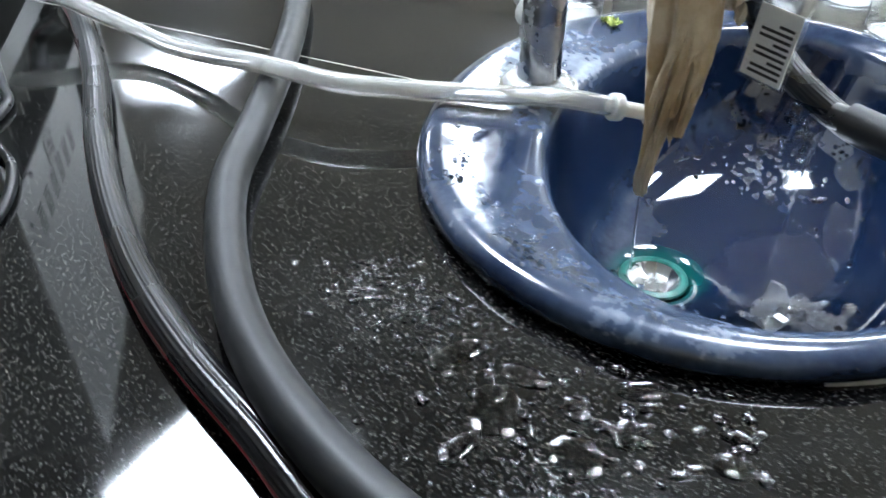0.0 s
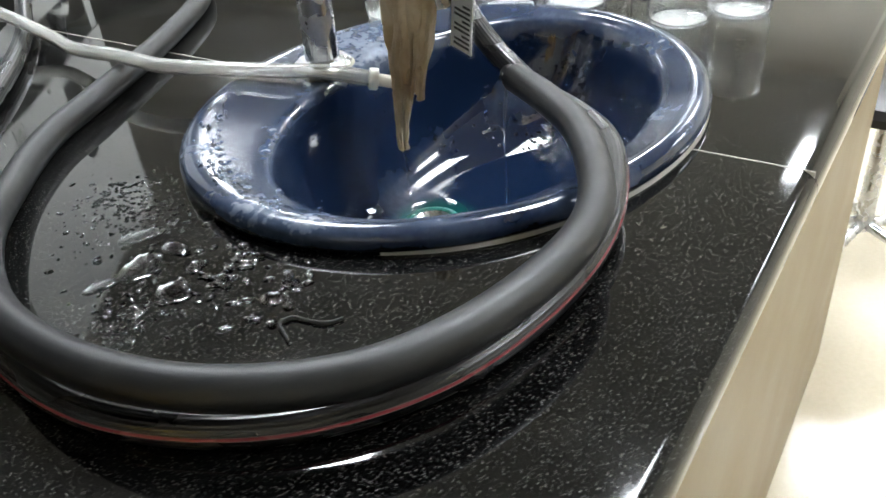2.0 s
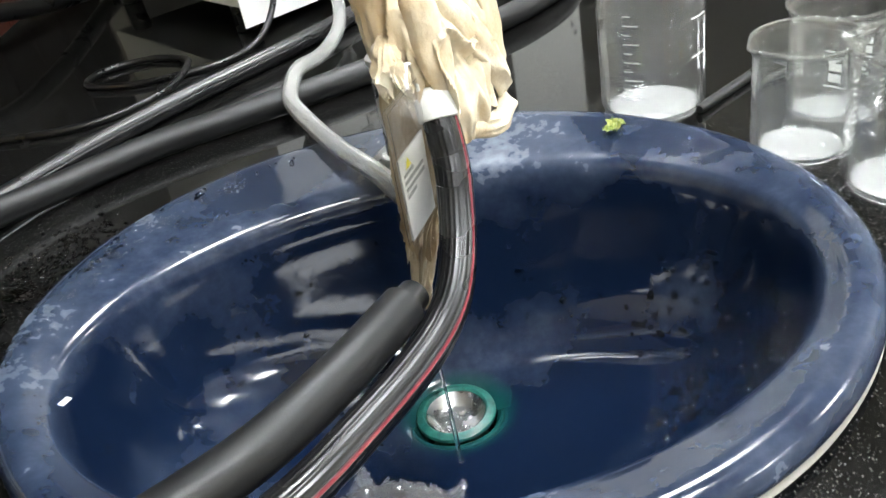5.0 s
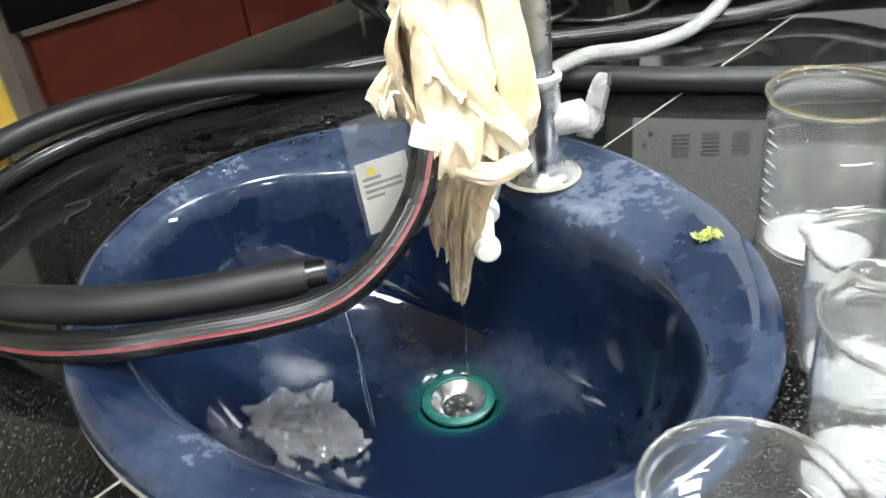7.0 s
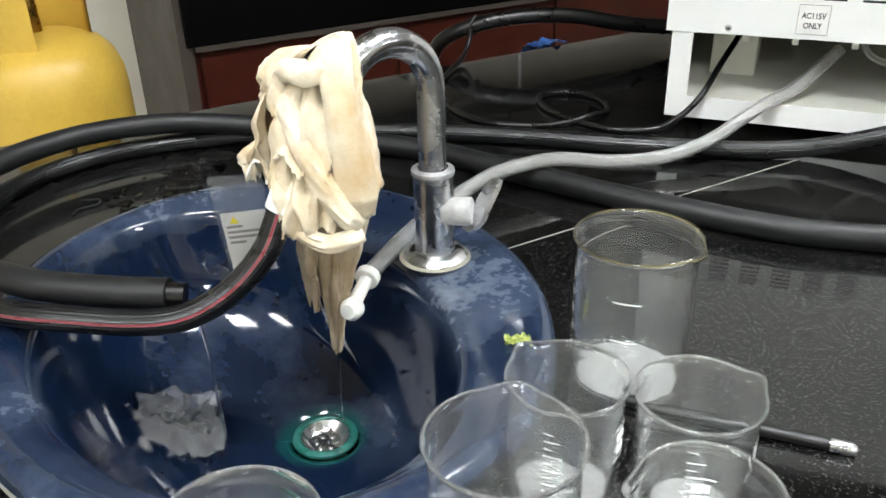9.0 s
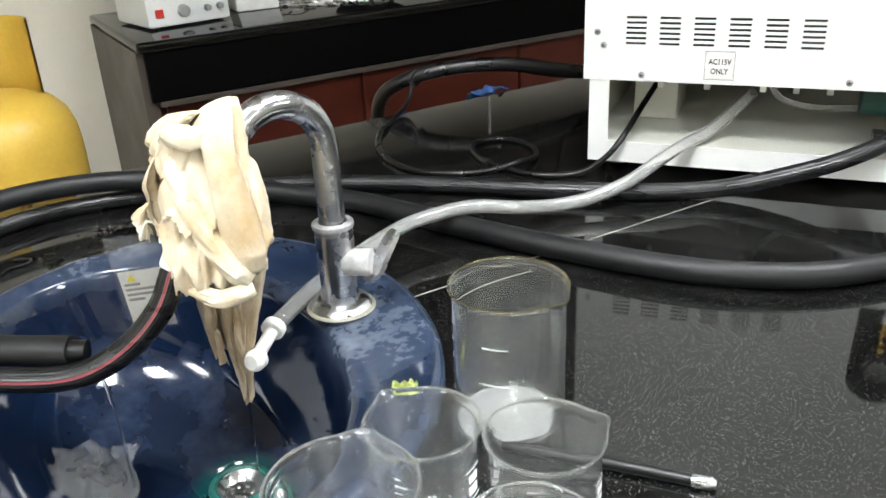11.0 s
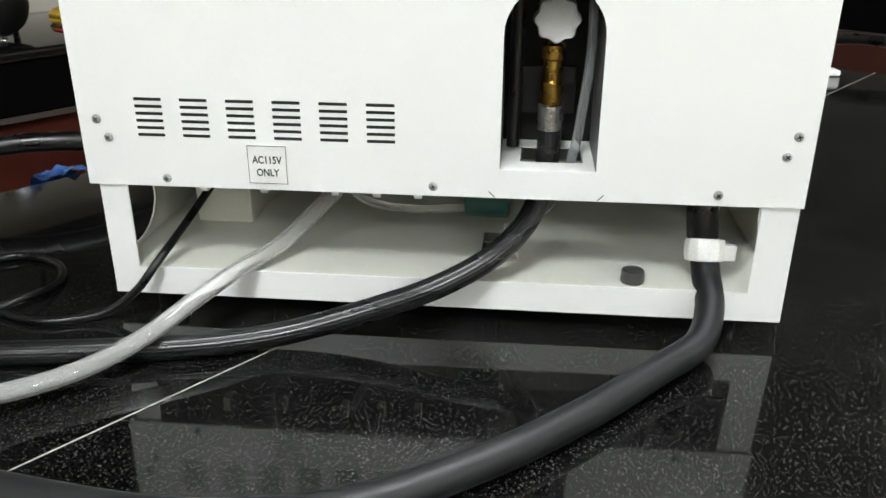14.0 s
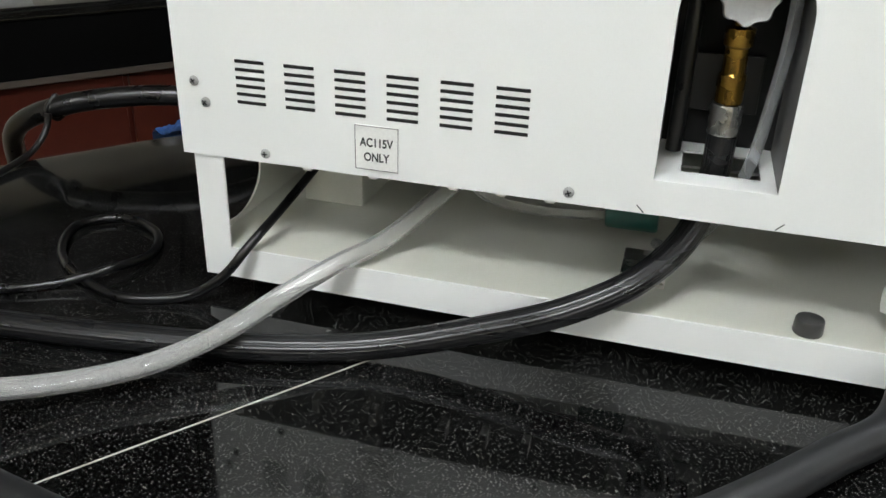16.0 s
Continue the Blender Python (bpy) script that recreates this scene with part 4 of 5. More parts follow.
    for x, z in ((0.222, 0.196), (0.231, 0.179), (0.845, 0.198), (0.838, 0.180), (0.282, 0.141), (0.532, 0.142), (0.785, 0.143)):
        bm = lathe([(0, 0.0024), (0.0026, 0.0022), (0.0040, 0.0011), (0.0043, 0)], 16, None, Matrix.Translation((x, Y0, z)) @ Matrix.Rotation(radians(90), 4, "X"))
        s = part("screw", bm, GREY, back, "grey cross-head screw")
        # raised near-black cross imitates the shaded screw recess
        bm = box((-0.0024, -0.0028, -0.0005), (0.0024, -0.0020, 0.0005))
        box((-0.0005, -0.0028, -0.0024), (0.0005, -0.0020, 0.0024), 0, bm)
        bmesh.ops.transform(bm, matrix=Matrix.Translation((x, Y0, z)) @ Matrix.Rotation(random.uniform(0, 3), 4, "Y"), verts=bm.verts)
        part("slot", bm, DARK, s, "", 0)
    # rating label
    lab = part("label_plate", box((0.361, Y0 - 0.0012, 0.139), (0.398, Y0, 0.176), 0.0004), PAPER, t, "white label reading AC115V ONLY", 0)
    bm = bmesh.new()
    for lo, hi in (((0.3615, 0.1395), (0.3975, 0.1399)), ((0.3615, 0.1751), (0.3975, 0.1755)), ((0.3615, 0.1399), (0.3619, 0.1751)), ((0.3971, 0.1399), (0.3975, 0.1751))):
        box((lo[0], Y0 - 0.0016, lo[1]), (hi[0], Y0 - 0.0011, hi[1]), 0, bm)
    part("border", bm, INK, lab, "", 0)
    for txt, z in (("AC115V", 0.159), ("ONLY", 0.147)):
        words(txt, 0.0098, Matrix.Translation((0.3795, Y0 - 0.0017, z)) @ Matrix.Rotation(radians(90), 4, "X") @ Matrix.Diagonal((0.8, 1, 1, 1)), INK, lab)
    return t


def words(txt, size, m, material, parent, name="lettering"):
    cu = bpy.data.curves.new(name, "FONT")
    cu.body, cu.size, cu.align_x, cu.extrude, cu.offset = txt, size, "CENTER", 0.0001, 0.00022
    tmp = bpy.data.objects.new(name, cu)
    scene.collection.objects.link(tmp)
    bpy.context.view_layer.update()
    me = bpy.data.meshes.new_from_object(tmp.evaluated_get(bpy.context.evaluated_depsgraph_get()))
    bpy.data.objects.remove(tmp)
    me.transform(m)
    me.materials.clear()
    me.materials.append(material)
    ob = new(name, me)
    ob.parent = parent
    return ob


instrument()


# ---- beakers ----
def beaker(r, h, label, rim=None, marks=(), turn=0.0):
    t = thing("beaker", pose(0, 0, 0), label, "beaker", "beakers beside the basin")
    w = 0.0017
    prof = [(0, 0.0005), (r - 0.008, 0.0005), (r - 0.003, 0.002), (r, 0.008), (r, h - 0.006), (r + 0.0015, h - 0.002), (r + 0.0030, h - 0.0004), (r + 0.0028, h + 0.0008), (r + 0.0012, h + 0.0006), (r - w + 0.0006, h - 0.004), (r - w, h - 0.008), (r - w, 0.009), (r - 0.0045, 0.0042), (r - 0.009, 0.0030), (0, 0.0030)]
    bm = lathe(prof, 56)
    for v in bm.verts:
        a = math.atan2(v.co.y, v.co.x)
        if v.co.z > h - 0.014:
            k = math.exp(-(a / 0.24) ** 2) * min(1, (v.co.z - h + 0.014) / 0.014)
            v.co.x += 0.006 * k
            v.co.z += 0.0004 * k
    part("wall", bm, GLASS, t, smooth=50).visible_shadow = False
    # extra milky disc paints the bright light gathered in the base
    part("base", lathe([(0, 0.0008), (r - 0.010, 0.0008), (r - 0.006, 0.0016), (r - 0.006, 0.0026), (r - 0.010, 0.0028), (0, 0.0028)], 40), BASEW, t, "milky disc imitating light gathered at the base", 50)
    bm = bmesh.new()
    n, rg = 56, []
    for i in range(n):
        a = 2 * math.pi * i / n
        aa = a if a < math.pi else a - 2 * math.pi
        k = math.exp(-(aa / 0.24) ** 2)
        rg.append([bm.verts.new(((r + 0.0020 + 0.0008 * math.cos(b)) * math.cos(a) + 0.0062 * k, (r + 0.0020 + 0.0008 * math.cos(b)) * math.sin(a), h + 0.0006 + 0.0009 * math.sin(b) + 0.0004 * k)) for b in [2 * math.pi * j / 8 for j in range(8)]])
    for i in range(n):
        for j in range(8):
            bm.faces.new((rg[i][j], rg[(i + 1) % n][j], rg[(i + 1) % n][(j + 1) % 8], rg[i][(j + 1) % 8]))
    part("rim", bm, rim or RIMW, t, "amber-tinted rim" if rim else "bright fire-polished rim", 60)
    # graduations on the wall
    bm = bmesh.new()
    def on_wall(a0, a1, z0, z1):
        n = 6
        vs = [[bm.verts.new(((r + 0.0002) * math.cos(a0 + (a1 - a0) * i / n), (r + 0.0002) * math.sin(a0 + (a1 - a0) * i / n), z)) for i in range(n + 1)] for z in (z0, z1)]
        for i in range(n):
            bm.faces.new((vs[0][i], vs[0][i + 1], vs[1][i + 1], vs[1][i]))
    steps = 5
    for k in range(steps):
        z = h * (0.22 + 0.13 * k)
        on_wall(turn, turn + 0.30, z, z + 0.0008)
        on_wall(turn, turn + 0.16, z + h * 0.065, z + h * 0.065 + 0.0007)
    on_wall(turn + 1.3, turn + 1.75, h * 0.45, h * 0.45 + 0.001)
    on_wall(turn + 1.3, turn + 1.75, h * 0.72, h * 0.72 + 0.001)
    if not rim:
        on_wall(turn + 1.38, turn + 1.66, h * 0.50, h * 0.58)
        on_wall(turn + 1.38, turn + 1.66, h * 0.61, h * 0.68)
    tagged(part("markings", bm, MARK, t, "white printed graduations", 0), kind="stuff")
    return t


for (x, y), r, h, rim, rz, tn, lab in (((0.278, 0.298), 0.044, 0.117, RIM_GLASS, -20, 3.6, "tall clear glass beaker with an amber rim, standing empty"),
                                       ((0.264, 0.157), 0.036, 0.086, None, 150, 2.0, "empty clear glass beaker with white graduations"),
                                       ((0.341, 0.171), 0.036, 0.084, None, 40, 4.0, "empty clear glass beaker with white graduations"),
                                       ((0.251, 0.074), 0.042, 0.099, None, 100, 2.4, "clear glass beaker with a pale yellowish rim"),
                                       ((0.153, -0.028), 0.038, 0.098, None, -10, 0.6, "empty clear glass beaker with white graduations"),
                                       ((0.356, 0.088), 0.036, 0.085, None, 200, 3.0, "empty clear glass beaker with white graduations"),
                                       ((0.313, 0.020), 0.035, 0.090, None, 60, 2.6, "empty clear glass beaker with white graduations"),
                                       ((0.256, -0.036), 0.035, 0.088, None, 120, 1.4, "empty clear glass beaker with white graduations"),
                                       ((0.161, -0.106), 0.036, 0.092, None, 30, 2.2, "empty clear glass beaker with white graduations")):
    b = beaker(r, h, lab, rim, (), tn)
    b.matrix_basis = pose(x, y, 0, 0, 0, rz)

# ---- thread tape ----
tape = thing("thread_tape", pose(0.713, 0.527, 0, 0, 0, 12), "white spool of thread seal tape with a blue centre, lying flat", "tape spool")
part("spool", lathe([(0.0135, 0.0), (0.0205, 0.0), (0.0212, 0.0014), (0.0206, 0.0028), (0.0180, 0.0032), (0.0180, 0.0178), (0.0206, 0.0182), (0.0212, 0.0196), (0.0205, 0.021), (0.0148, 0.021), (0.0136, 0.0195), (0.0135, 0)], 44), PLASTIC, tape)
part("tape_roll", lathe([(0.0179, 0.0036), (0.0192, 0.0040), (0.0194, 0.0105), (0.0192, 0.0172), (0.0179, 0.0176)], 44), PAPER, tape, "wound white tape")
part("hub", lathe([(0, 0.0150), (0.0120, 0.0150), (0.0134, 0.0185), (0.0134, 0.002), (0, 0.002)], 36), BLUE, tape, "blue hub")

# ---- gas cylinder ----
CYL = W(-1.185, 0.145, FLOOR)
gas = thing("gas_cylinder", pose(*CYL), "yellow painted steel gas cylinder standing on the floor", "gas cylinder")
part("tank", lathe([(0, 0.02), (0.10, 0.02), (0.13, 0.05), (0.138, 0.10), (0.138, 0.86), (0.135, 0.895), (0.125, 0.925), (0.105, 0.948), (0.07, 0.962), (0.03, 0.968), (0, 0.968)], 56), YELLOW, gas, smooth=50)
part("foot_ring", lathe([(0.105, 0), (0.115, 0), (0.115, 0.06), (0.105, 0.06), (0.105, 0)], 40), YELLOW, gas)
bm = bmesh.new()
rgs = []
for i in range(31):
    a = 2 * math.pi * (0.12 + 0.76 * i / 30)
    rgs.append([bm.verts.new((rr * math.cos(a), rr * math.sin(a), z)) for rr, z in ((0.088, 0.950), (0.088, 1.09), (0.092, 1.09), (0.092, 0.950))])
for p, q in zip(rgs, rgs[1:]):
    for k in range(4):
        bm.faces.new((p[k], q[k], q[(k + 1) % 4], p[(k + 1) % 4]))
part("collar", bm, YELLOW, gas, "yellow guard collar")
part("valve", cyl((0, 0, 0.96), (0, 0, 1.05), 0.014, 0.012, 16, None, 0.002), BRASS, gas, "brass valve")


# ---- side bench against the wall ----
def bench(name, m, length, depth, label):
    t = thing(name, m, label, "lab bench", kind="structure")
    part("worktop", box((0, 0, -0.03), (length, depth, 0), 0.011, None, 4), GRANITE, t, "black granite worktop", 20)
    part("apron", box((0.02, 0.012, -0.17), (length - 0.02, 0.035, -0.031)), APRON, t, "black apron panel", 0)
    part("trim_strip", box((0.04, 0.010, -0.186), (length - 0.02, 0.033, -0.1705), 0.001), TAUPE, t, "thin taupe trim strip", 20)
    part("cabinet_body", box((0.04, 0.05, FLOOR), (length - 0.04, depth, -0.032)), WOOD, t, "red-brown laminate cabinet body", 0)
    part("end_panel", box((0.0, 0.03, FLOOR), (0.038, depth, -0.031)), TAUPE, t, "taupe end panel", 0)
    for k in range(int(length / 0.62)):
        d = part("door", box((0.06 + 0.62 * k, 0.034, FLOOR + 0.09), (0.06 + 0.62 * k + 0.605, 0.05, -0.175), 0.002), WOOD, t, "red-brown cabinet door", 20)
    return t


bench("wall_bench", BENCH @ pose(-1.87, 0.55, 0, 0, 0, 90), 5.05, 0.66, "black-topped wall bench with red-brown cupboards")
# unseen cupboards, added so the worktop picks up dark reflections
for k in range(6):
    cup = thing("wall_cupboard", BENCH @ pose(-2.54, 0.56 + 0.85 * k, 0.60), "unseen dark brown cupboard added to darken worktop reflections", "cupboard", "wall cupboards")
    part("body", box((0, 0, 0), (0.33, 0.845, 1.38), 0.003), APRON, cup, smooth=20)
    part("door", box((0.331, 0.004, 0.004), (0.350, 0.420, 1.376), 0.003), DARKWOOD, cup, "dark brown door", 20)
    part("door", box((0.331, 0.425, 0.004), (0.350, 0.841, 1.376), 0.003), DARKWOOD, cup, "dark brown door", 20)
bench("far_bench", BENCH @ pose(-0.95, 4.3, 0), 5.1, 0.75, "black-topped bench across the far aisle")


# ---- clear drip tube and cords ----
tube = thing("clear_tube", pose(0, 0, 0), "milky clear plastic tube from the instrument to the basin", "tube")
TUBE_PTS = [(0.420, 0.970, 0.100), (0.375, 0.905, 0.064), (0.345, 0.860, 0.055), (0.318, 0.815, 0.044), (0.291, 0.772, 0.031), (0.258, 0.733, 0.022), (0.222, 0.702, 0.019), (0.181, 0.667, 0.024), (0.131, 0.628, 0.035), (0.102, 0.596, 0.0365), (0.077, 0.561, 0.035), (0.058, 0.501, 0.032), (0.044, 0.436, 0.028), (0.038, 0.385, 0.024), (0.031, 0.340, 0.015)]
part("pipe", sweep(TUBE_PTS, 0.0082, 24, True, 0.005), TUBE, tube, smooth=60)
bore = part("bore", sweep(TUBE_PTS, 0.0056, 20, True, 0.005), TUBE, tube, smooth=60)
bore.data.flip_normals()
bm = cyl((0.031, 0.342, 0.015), (0.0315, 0.333, 0.013), 0.0115, 0.0115, 16, None, 0.001)
part("collar", bm, PLASTIC, tube, "white ribbed connector")
part("connector", cyl((0.0315, 0.334, 0.013), (0.033, 0.308, 0.005), 0.0065, 0.0065, 16, None, 0.001), PLASTIC, tube, "white connector stem")
part("end_cap", lathe([(0, -0.011), (0.006, -0.010), (0.010, -0.005), (0.0105, 0.003), (0.007, 0.009), (0, 0.010)], 20, None, Matrix.Translation((0.034, 0.300, 0.002)) @ Matrix.Rotation(radians(80), 4, "X")), PLASTIC, tube, "white rounded end cap")

cord = thing("power_cord", pose(0, 0, 0), "thin black power cord looped on the worktop behind the instrument", "cord")
part("strain_relief", cyl((0.300, 1.000, 0.125), (0.305, 1.008, 0.131), 0.0075, 0.0065, 14, None, 0.001), RUBBER, cord, "rubber strain relief")
part("cable", sweep([(0.300, 1.000, 0.125), (0.275, 0.930, 0.080), (0.260, 0.868, 0.0525), (0.243, 0.858, 0.030), (0.216, 0.850, 0.010), (0.190, 0.842, 0.0045), (0.155, 0.832, 0.0045), (0.098, 0.850, 0.0045), (0.042, 0.892, 0.0045), (0.018, 0.950, 0.0045), (0.050, 0.978, 0.0045), (0.105, 0.958, 0.0045), (0.128, 0.912, 0.0048), (0.117, 0.862, 0.0110), (0.082, 0.830, 0.006), (0.035, 0.808, 0.0045), (-0.036, 0.811, 0.0045), (-0.108, 0.872, 0.0045), (-0.152, 0.960, 0.0045), (-0.166, 1.050, 0.0045), (-0.168, 1.105, 0.012), (-0.168, 1.134, 0.032), (-0.166, 1.139, 0.050)], 0.0042, 12, True, 0.006), RUBBER, cord, smooth=60)

bundle = thing("cable_bundle", pose(0, 0, 0), "thick black cable arched over the worktop edge, with a tie", "cable")
part("cable", sweep([(0.300, 1.480, 0.013), (0.220, 1.400, 0.020), (0.150, 1.330, 0.034), (0.072, 1.262, 0.050), (0.000, 1.225, 0.066), (-0.080, 1.190, 0.068), (-0.165, 1.155, 0.054), (-0.228, 1.148, 0.022), (-0.258, 1.168, -0.030), (-0.272, 1.205, -0.110), (-0.300, 1.300, -0.300), (-0.330, 1.400, -0.700), (-0.340, 1.420, -0.870), (-0.400, 1.480, -0.886), (-0.520, 1.560, -0.886)], 0.0135, 18), RUBBER, bundle, smooth=60)
part("tie", sweep([(-0.165, 1.155, 0.070), (-0.161, 1.170, 0.054), (-0.165, 1.155, 0.038), (-0.169, 1.140, 0.054), (-0.165, 1.155, 0.070)], 0.0030, 8, True, 0.004), BLACK, bundle, "black cable tie", 60)

bag = thing("plastic_bag", pose(*W(-0.838, 0.985, -0.004), 0, 0, TURN + 90), "crumpled pale blue plastic bag lying over the worktop edge", "plastic bag")
bm = bmesh.new()
bmesh.ops.create_grid(bm, x_segments=30, y_segments=16, size=1)
for v in bm.verts:
    x, y = v.co.x, v.co.y
    sag = -0.030 * max(0.0, y) ** 2
    v.co = Vector((x * 0.036 * (1 + 0.25 * noise.noise((y * 1.5, 2, 5))), y * 0.030, max(0.0005 + sag, sag + 0.002 + 0.014 * abs(noise.noise((x * 1.8, y * 1.4, 3))) * (1 - x * x) + 0.006 * abs(noise.noise((x * 5, y * 4, 7))))))
part("sheet", bm, PALEBLUE, bag, smooth=50)

# ---- tag on the striped hose ----
tag = thing("hose_tag", pose(-0.027, 0.246, 0.098, 3, -4, 26), "clear plastic sleeve with a white printed tag hanging from the hose", "tag")
for y in (-0.0018, 0.0014):
    part("sleeve", box((-0.021, y, -0.044), (0.021, y + 0.0004, 0.046), 0.0001), FILM, tag, "clear plastic sleeve", 0)
card = part("card", box((-0.018, -0.0007, -0.042), (0.018, 0.0007, 0.014), 0.0002), PAPER, tag, "white printed card", 0)
for side in (-1, 1):
    bm = bmesh.new()
    for k in range(9 if side > 0 else 4):
        box((-0.015, side * 0.0008, 0.0005 - 0.0048 * k), (-0.015 + 0.013 + 0.016 * abs(math.sin(k * 2.1)), side * 0.0011, 0.0028 - 0.0048 * k), 0, bm)
    part("print", bm, GREY if side < 0 else INK, card, "dark lines of print", 0)
bm = bmesh.new()
vs = [bm.verts.new(p) for p in ((-0.012, -0.0011, 0.0045), (-0.004, -0.0011, 0.0045), (-0.008, -0.0011, 0.0115))]
bm.faces.new(vs)
part("warning_triangle", bm, plain("warning_yellow", (0.8, 0.7, 0.02), 0.5), card, "yellow triangle", 0)
part("strap", sweep([(0.010, 0.000, 0.044), (0.018, 0.002, 0.056), (0.026, 0.002, 0.050), (0.024, 0.000, 0.036)], 0.0012, 8), PLASTIC, tag, "", 60)


from mathutils.bvhtree import BVHTree


# ---- water ----
def blobs(name, spots, material, label, kind="stuff", category="water drops"):
    """Flat domes of water: place, radius, height, normal."""
    bm = bmesh.new()
    for c, r, h, m in spots:
        n = 7 if r < 0.0025 else 12
        sx, sy, ph = random.uniform(0.75, 1.4), random.uniform(0.75, 1.2), random.uniform(0, 6)
        rings = []
        for f, hh in ((1.0, 0.0), (0.93, 0.42), (0.62, 0.86)):
            rings.append([bm.verts.new(m @ Vector((r * f * sx * (1 + 0.22 * math.sin(2 * a + ph) + 0.12 * math.sin(5 * a + 2 * ph)) * math.cos(a), r * f * sy * (1 + 0.22 * math.sin(2 * a + ph)) * math.sin(a), h * hh))) for a in [2 * math.pi * k / n for k in range(n)]])
        top = bm.verts.new(m @ Vector((0, 0, h)))
        for p, q in zip(rings, rings[1:]):
            for k in range(n):
                bm.faces.new((p[k], p[(k + 1) % n], q[(k + 1) % n], q[k]))
        for k in range(n):
            bm.faces.new((rings[-1][k], rings[-1][(k + 1) % n], top))
    ob = part(name, bm, material, None, label, 80)
    return tagged(ob, label, category, "", kind)


def over_basin(x, y):
    p = Vector((x, y, 0)) - W(SINK_U, SINK_V)
    u, v = p.x * CU + p.y * SU, -p.x * SU + p.y * CU
    return ((u - RIM_U) / (RIM_A + 0.006)) ** 2 + ((v - RIM_V) / (RIM_B + 0.006)) ** 2 < 1


spots = []
for (cx, cy), sp, n, r0, r1 in (((-0.150, 0.560), 0.022, 170, 0.0008, 0.0025), ((-0.200, 0.545), 0.024, 120, 0.0008, 0.0024), ((-0.310, 0.508), 0.018, 110, 0.0008, 0.0020), ((-0.340, 0.528), 0.014, 110, 0.0007, 0.0016), ((-0.270, 0.510), 0.036, 50, 0.0014, 0.0036),
                                ((-0.290, 0.455), 0.030, 34, 0.002, 0.0052), ((-0.310, 0.415), 0.022, 16, 0.002, 0.0045), ((-0.388, 0.593), 0.012, 50, 0.0008, 0.002), ((-0.180, 0.515), 0.020, 60, 0.0008, 0.0022)):
    for k in range(n):
        x, y, r = random.gauss(cx, sp), random.gauss(cy, sp), random.uniform(r0, r1)
        if not over_basin(x, y):
            spots.append(((x, y), r, r * random.uniform(0.35, 0.6), Matrix.Translation((x, y, 0.0001)) @ Matrix.Rotation(random.uniform(0, 6), 4, "Z")))
blobs("water_drops", spots, WATER, "scattered clear water drops on the granite")
spots = []
for x, y, r in ((-0.215, 0.530, 0.013), (-0.262, 0.522, 0.015), (-0.282, 0.546, 0.010), (-0.300, 0.490, 0.012), (-0.265, 0.440, 0.009), (-0.292, 0.460, 0.009), (-0.321, 0.417, 0.010), (-0.308, 0.405, 0.007), (-0.349, 0.448, 0.006), (-0.270, 0.480, 0.008), (-0.240, 0.500, 0.010)):
    spots.append(((x, y), r, 0.0011, Matrix.Translation((x, y, 0.0001)) @ Matrix.Rotation(random.uniform(0, 6), 4, "Z")))
blobs("puddles", spots, WATER, "small shallow puddles of clear water on granite", "stuff", "puddles")
spots = []
for k in range(150):
    a, f = math.radians(random.gauss(165, 20)), random.uniform(0.89, 0.99)
    u, v = on_oval(RIM_U, RIM_V, (RIM_A - 0.0125) * f, (RIM_B - 0.0125) * f, a, RIM_TURN)
    p = W(SINK_U + u, SINK_V + v, 0.0212 if f < 0.97 else 0.0216)
    r = random.uniform(0.0007, 0.0024)
    spots.append((p, r, r * 0.7, Matrix.Translation(p)))
blobs("rim_drops", spots, WATER, "clear water drops on the blue basin rim")

spots = []
BOWL = [(0.231, 0.157, -0.038, -0.012), (0.222, 0.150, -0.034, -0.045), (0.205, 0.138, -0.028, -0.082), (0.175, 0.118, -0.018, -0.110), (0.130, 0.092, 0.0, -0.128)]


def bowl_at(f, a):
    k = min(int(f), len(BOWL) - 2)
    g = f - k
    ra, rb, cv, z = (BOWL[k][c] * (1 - g) + BOWL[k + 1][c] * g for c in range(4))
    return W(SINK_U - 0.008 + ra * math.cos(a), SINK_V + cv + rb * math.sin(a), z)


BOWL_WET = -14
bpy.context.view_layer.update()
SHELL = next(o for o in scene.objects if o.name == "shell")
SKIN = BVHTree.FromObject(SHELL, bpy.context.evaluated_depsgraph_get())
HOME = pose(*W(SINK_U, SINK_V), 0, 0, TURN)
for k in range(420):
    f, a = random.uniform(0.5, 3.7), math.radians(random.gauss(-22, 26) if k < 190 else random.gauss(BOWL_WET, 14) if k < 350 else random.uniform(0, 360))
    p = bowl_at(f, a)
    e1, e2 = bowl_at(f, a + 0.03) - p, bowl_at(min(3.95, f + 0.1), a) - p
    nn = e1.cross(e2).normalized()
    nn = nn if nn.z > 0 else -nn
    q, nq, _, _ = SKIN.find_nearest(HOME.inverted() @ p)
    p = HOME @ q
    r = random.uniform(0.0010, 0.0030)
    spots.append((p, r, r * 0.8, Matrix.Translation(p + nn * 0.0001) @ nn.to_track_quat("Z", "Y").to_matrix().to_4x4()))
blobs("bowl_drops", spots, WATER, "clear water drops clinging to the blue bowl")

drip = thing("water_trickle", pose(0.007, 0.314, -0.058), "thin trickle of water falling into the drain", "water")
part("stream", sweep([(0, 0, 0.001), (0, -0.001, -0.03), (-0.001, -0.003, -0.082)], lambda y: 0.0011 + 0.0003 * math.sin(90 * y), 10), WATER, drip, smooth=60)
drip2 = thing("water_trickle", pose(-0.068, 0.212, 0.036), "thin trickle of water falling from the hose end", "water")
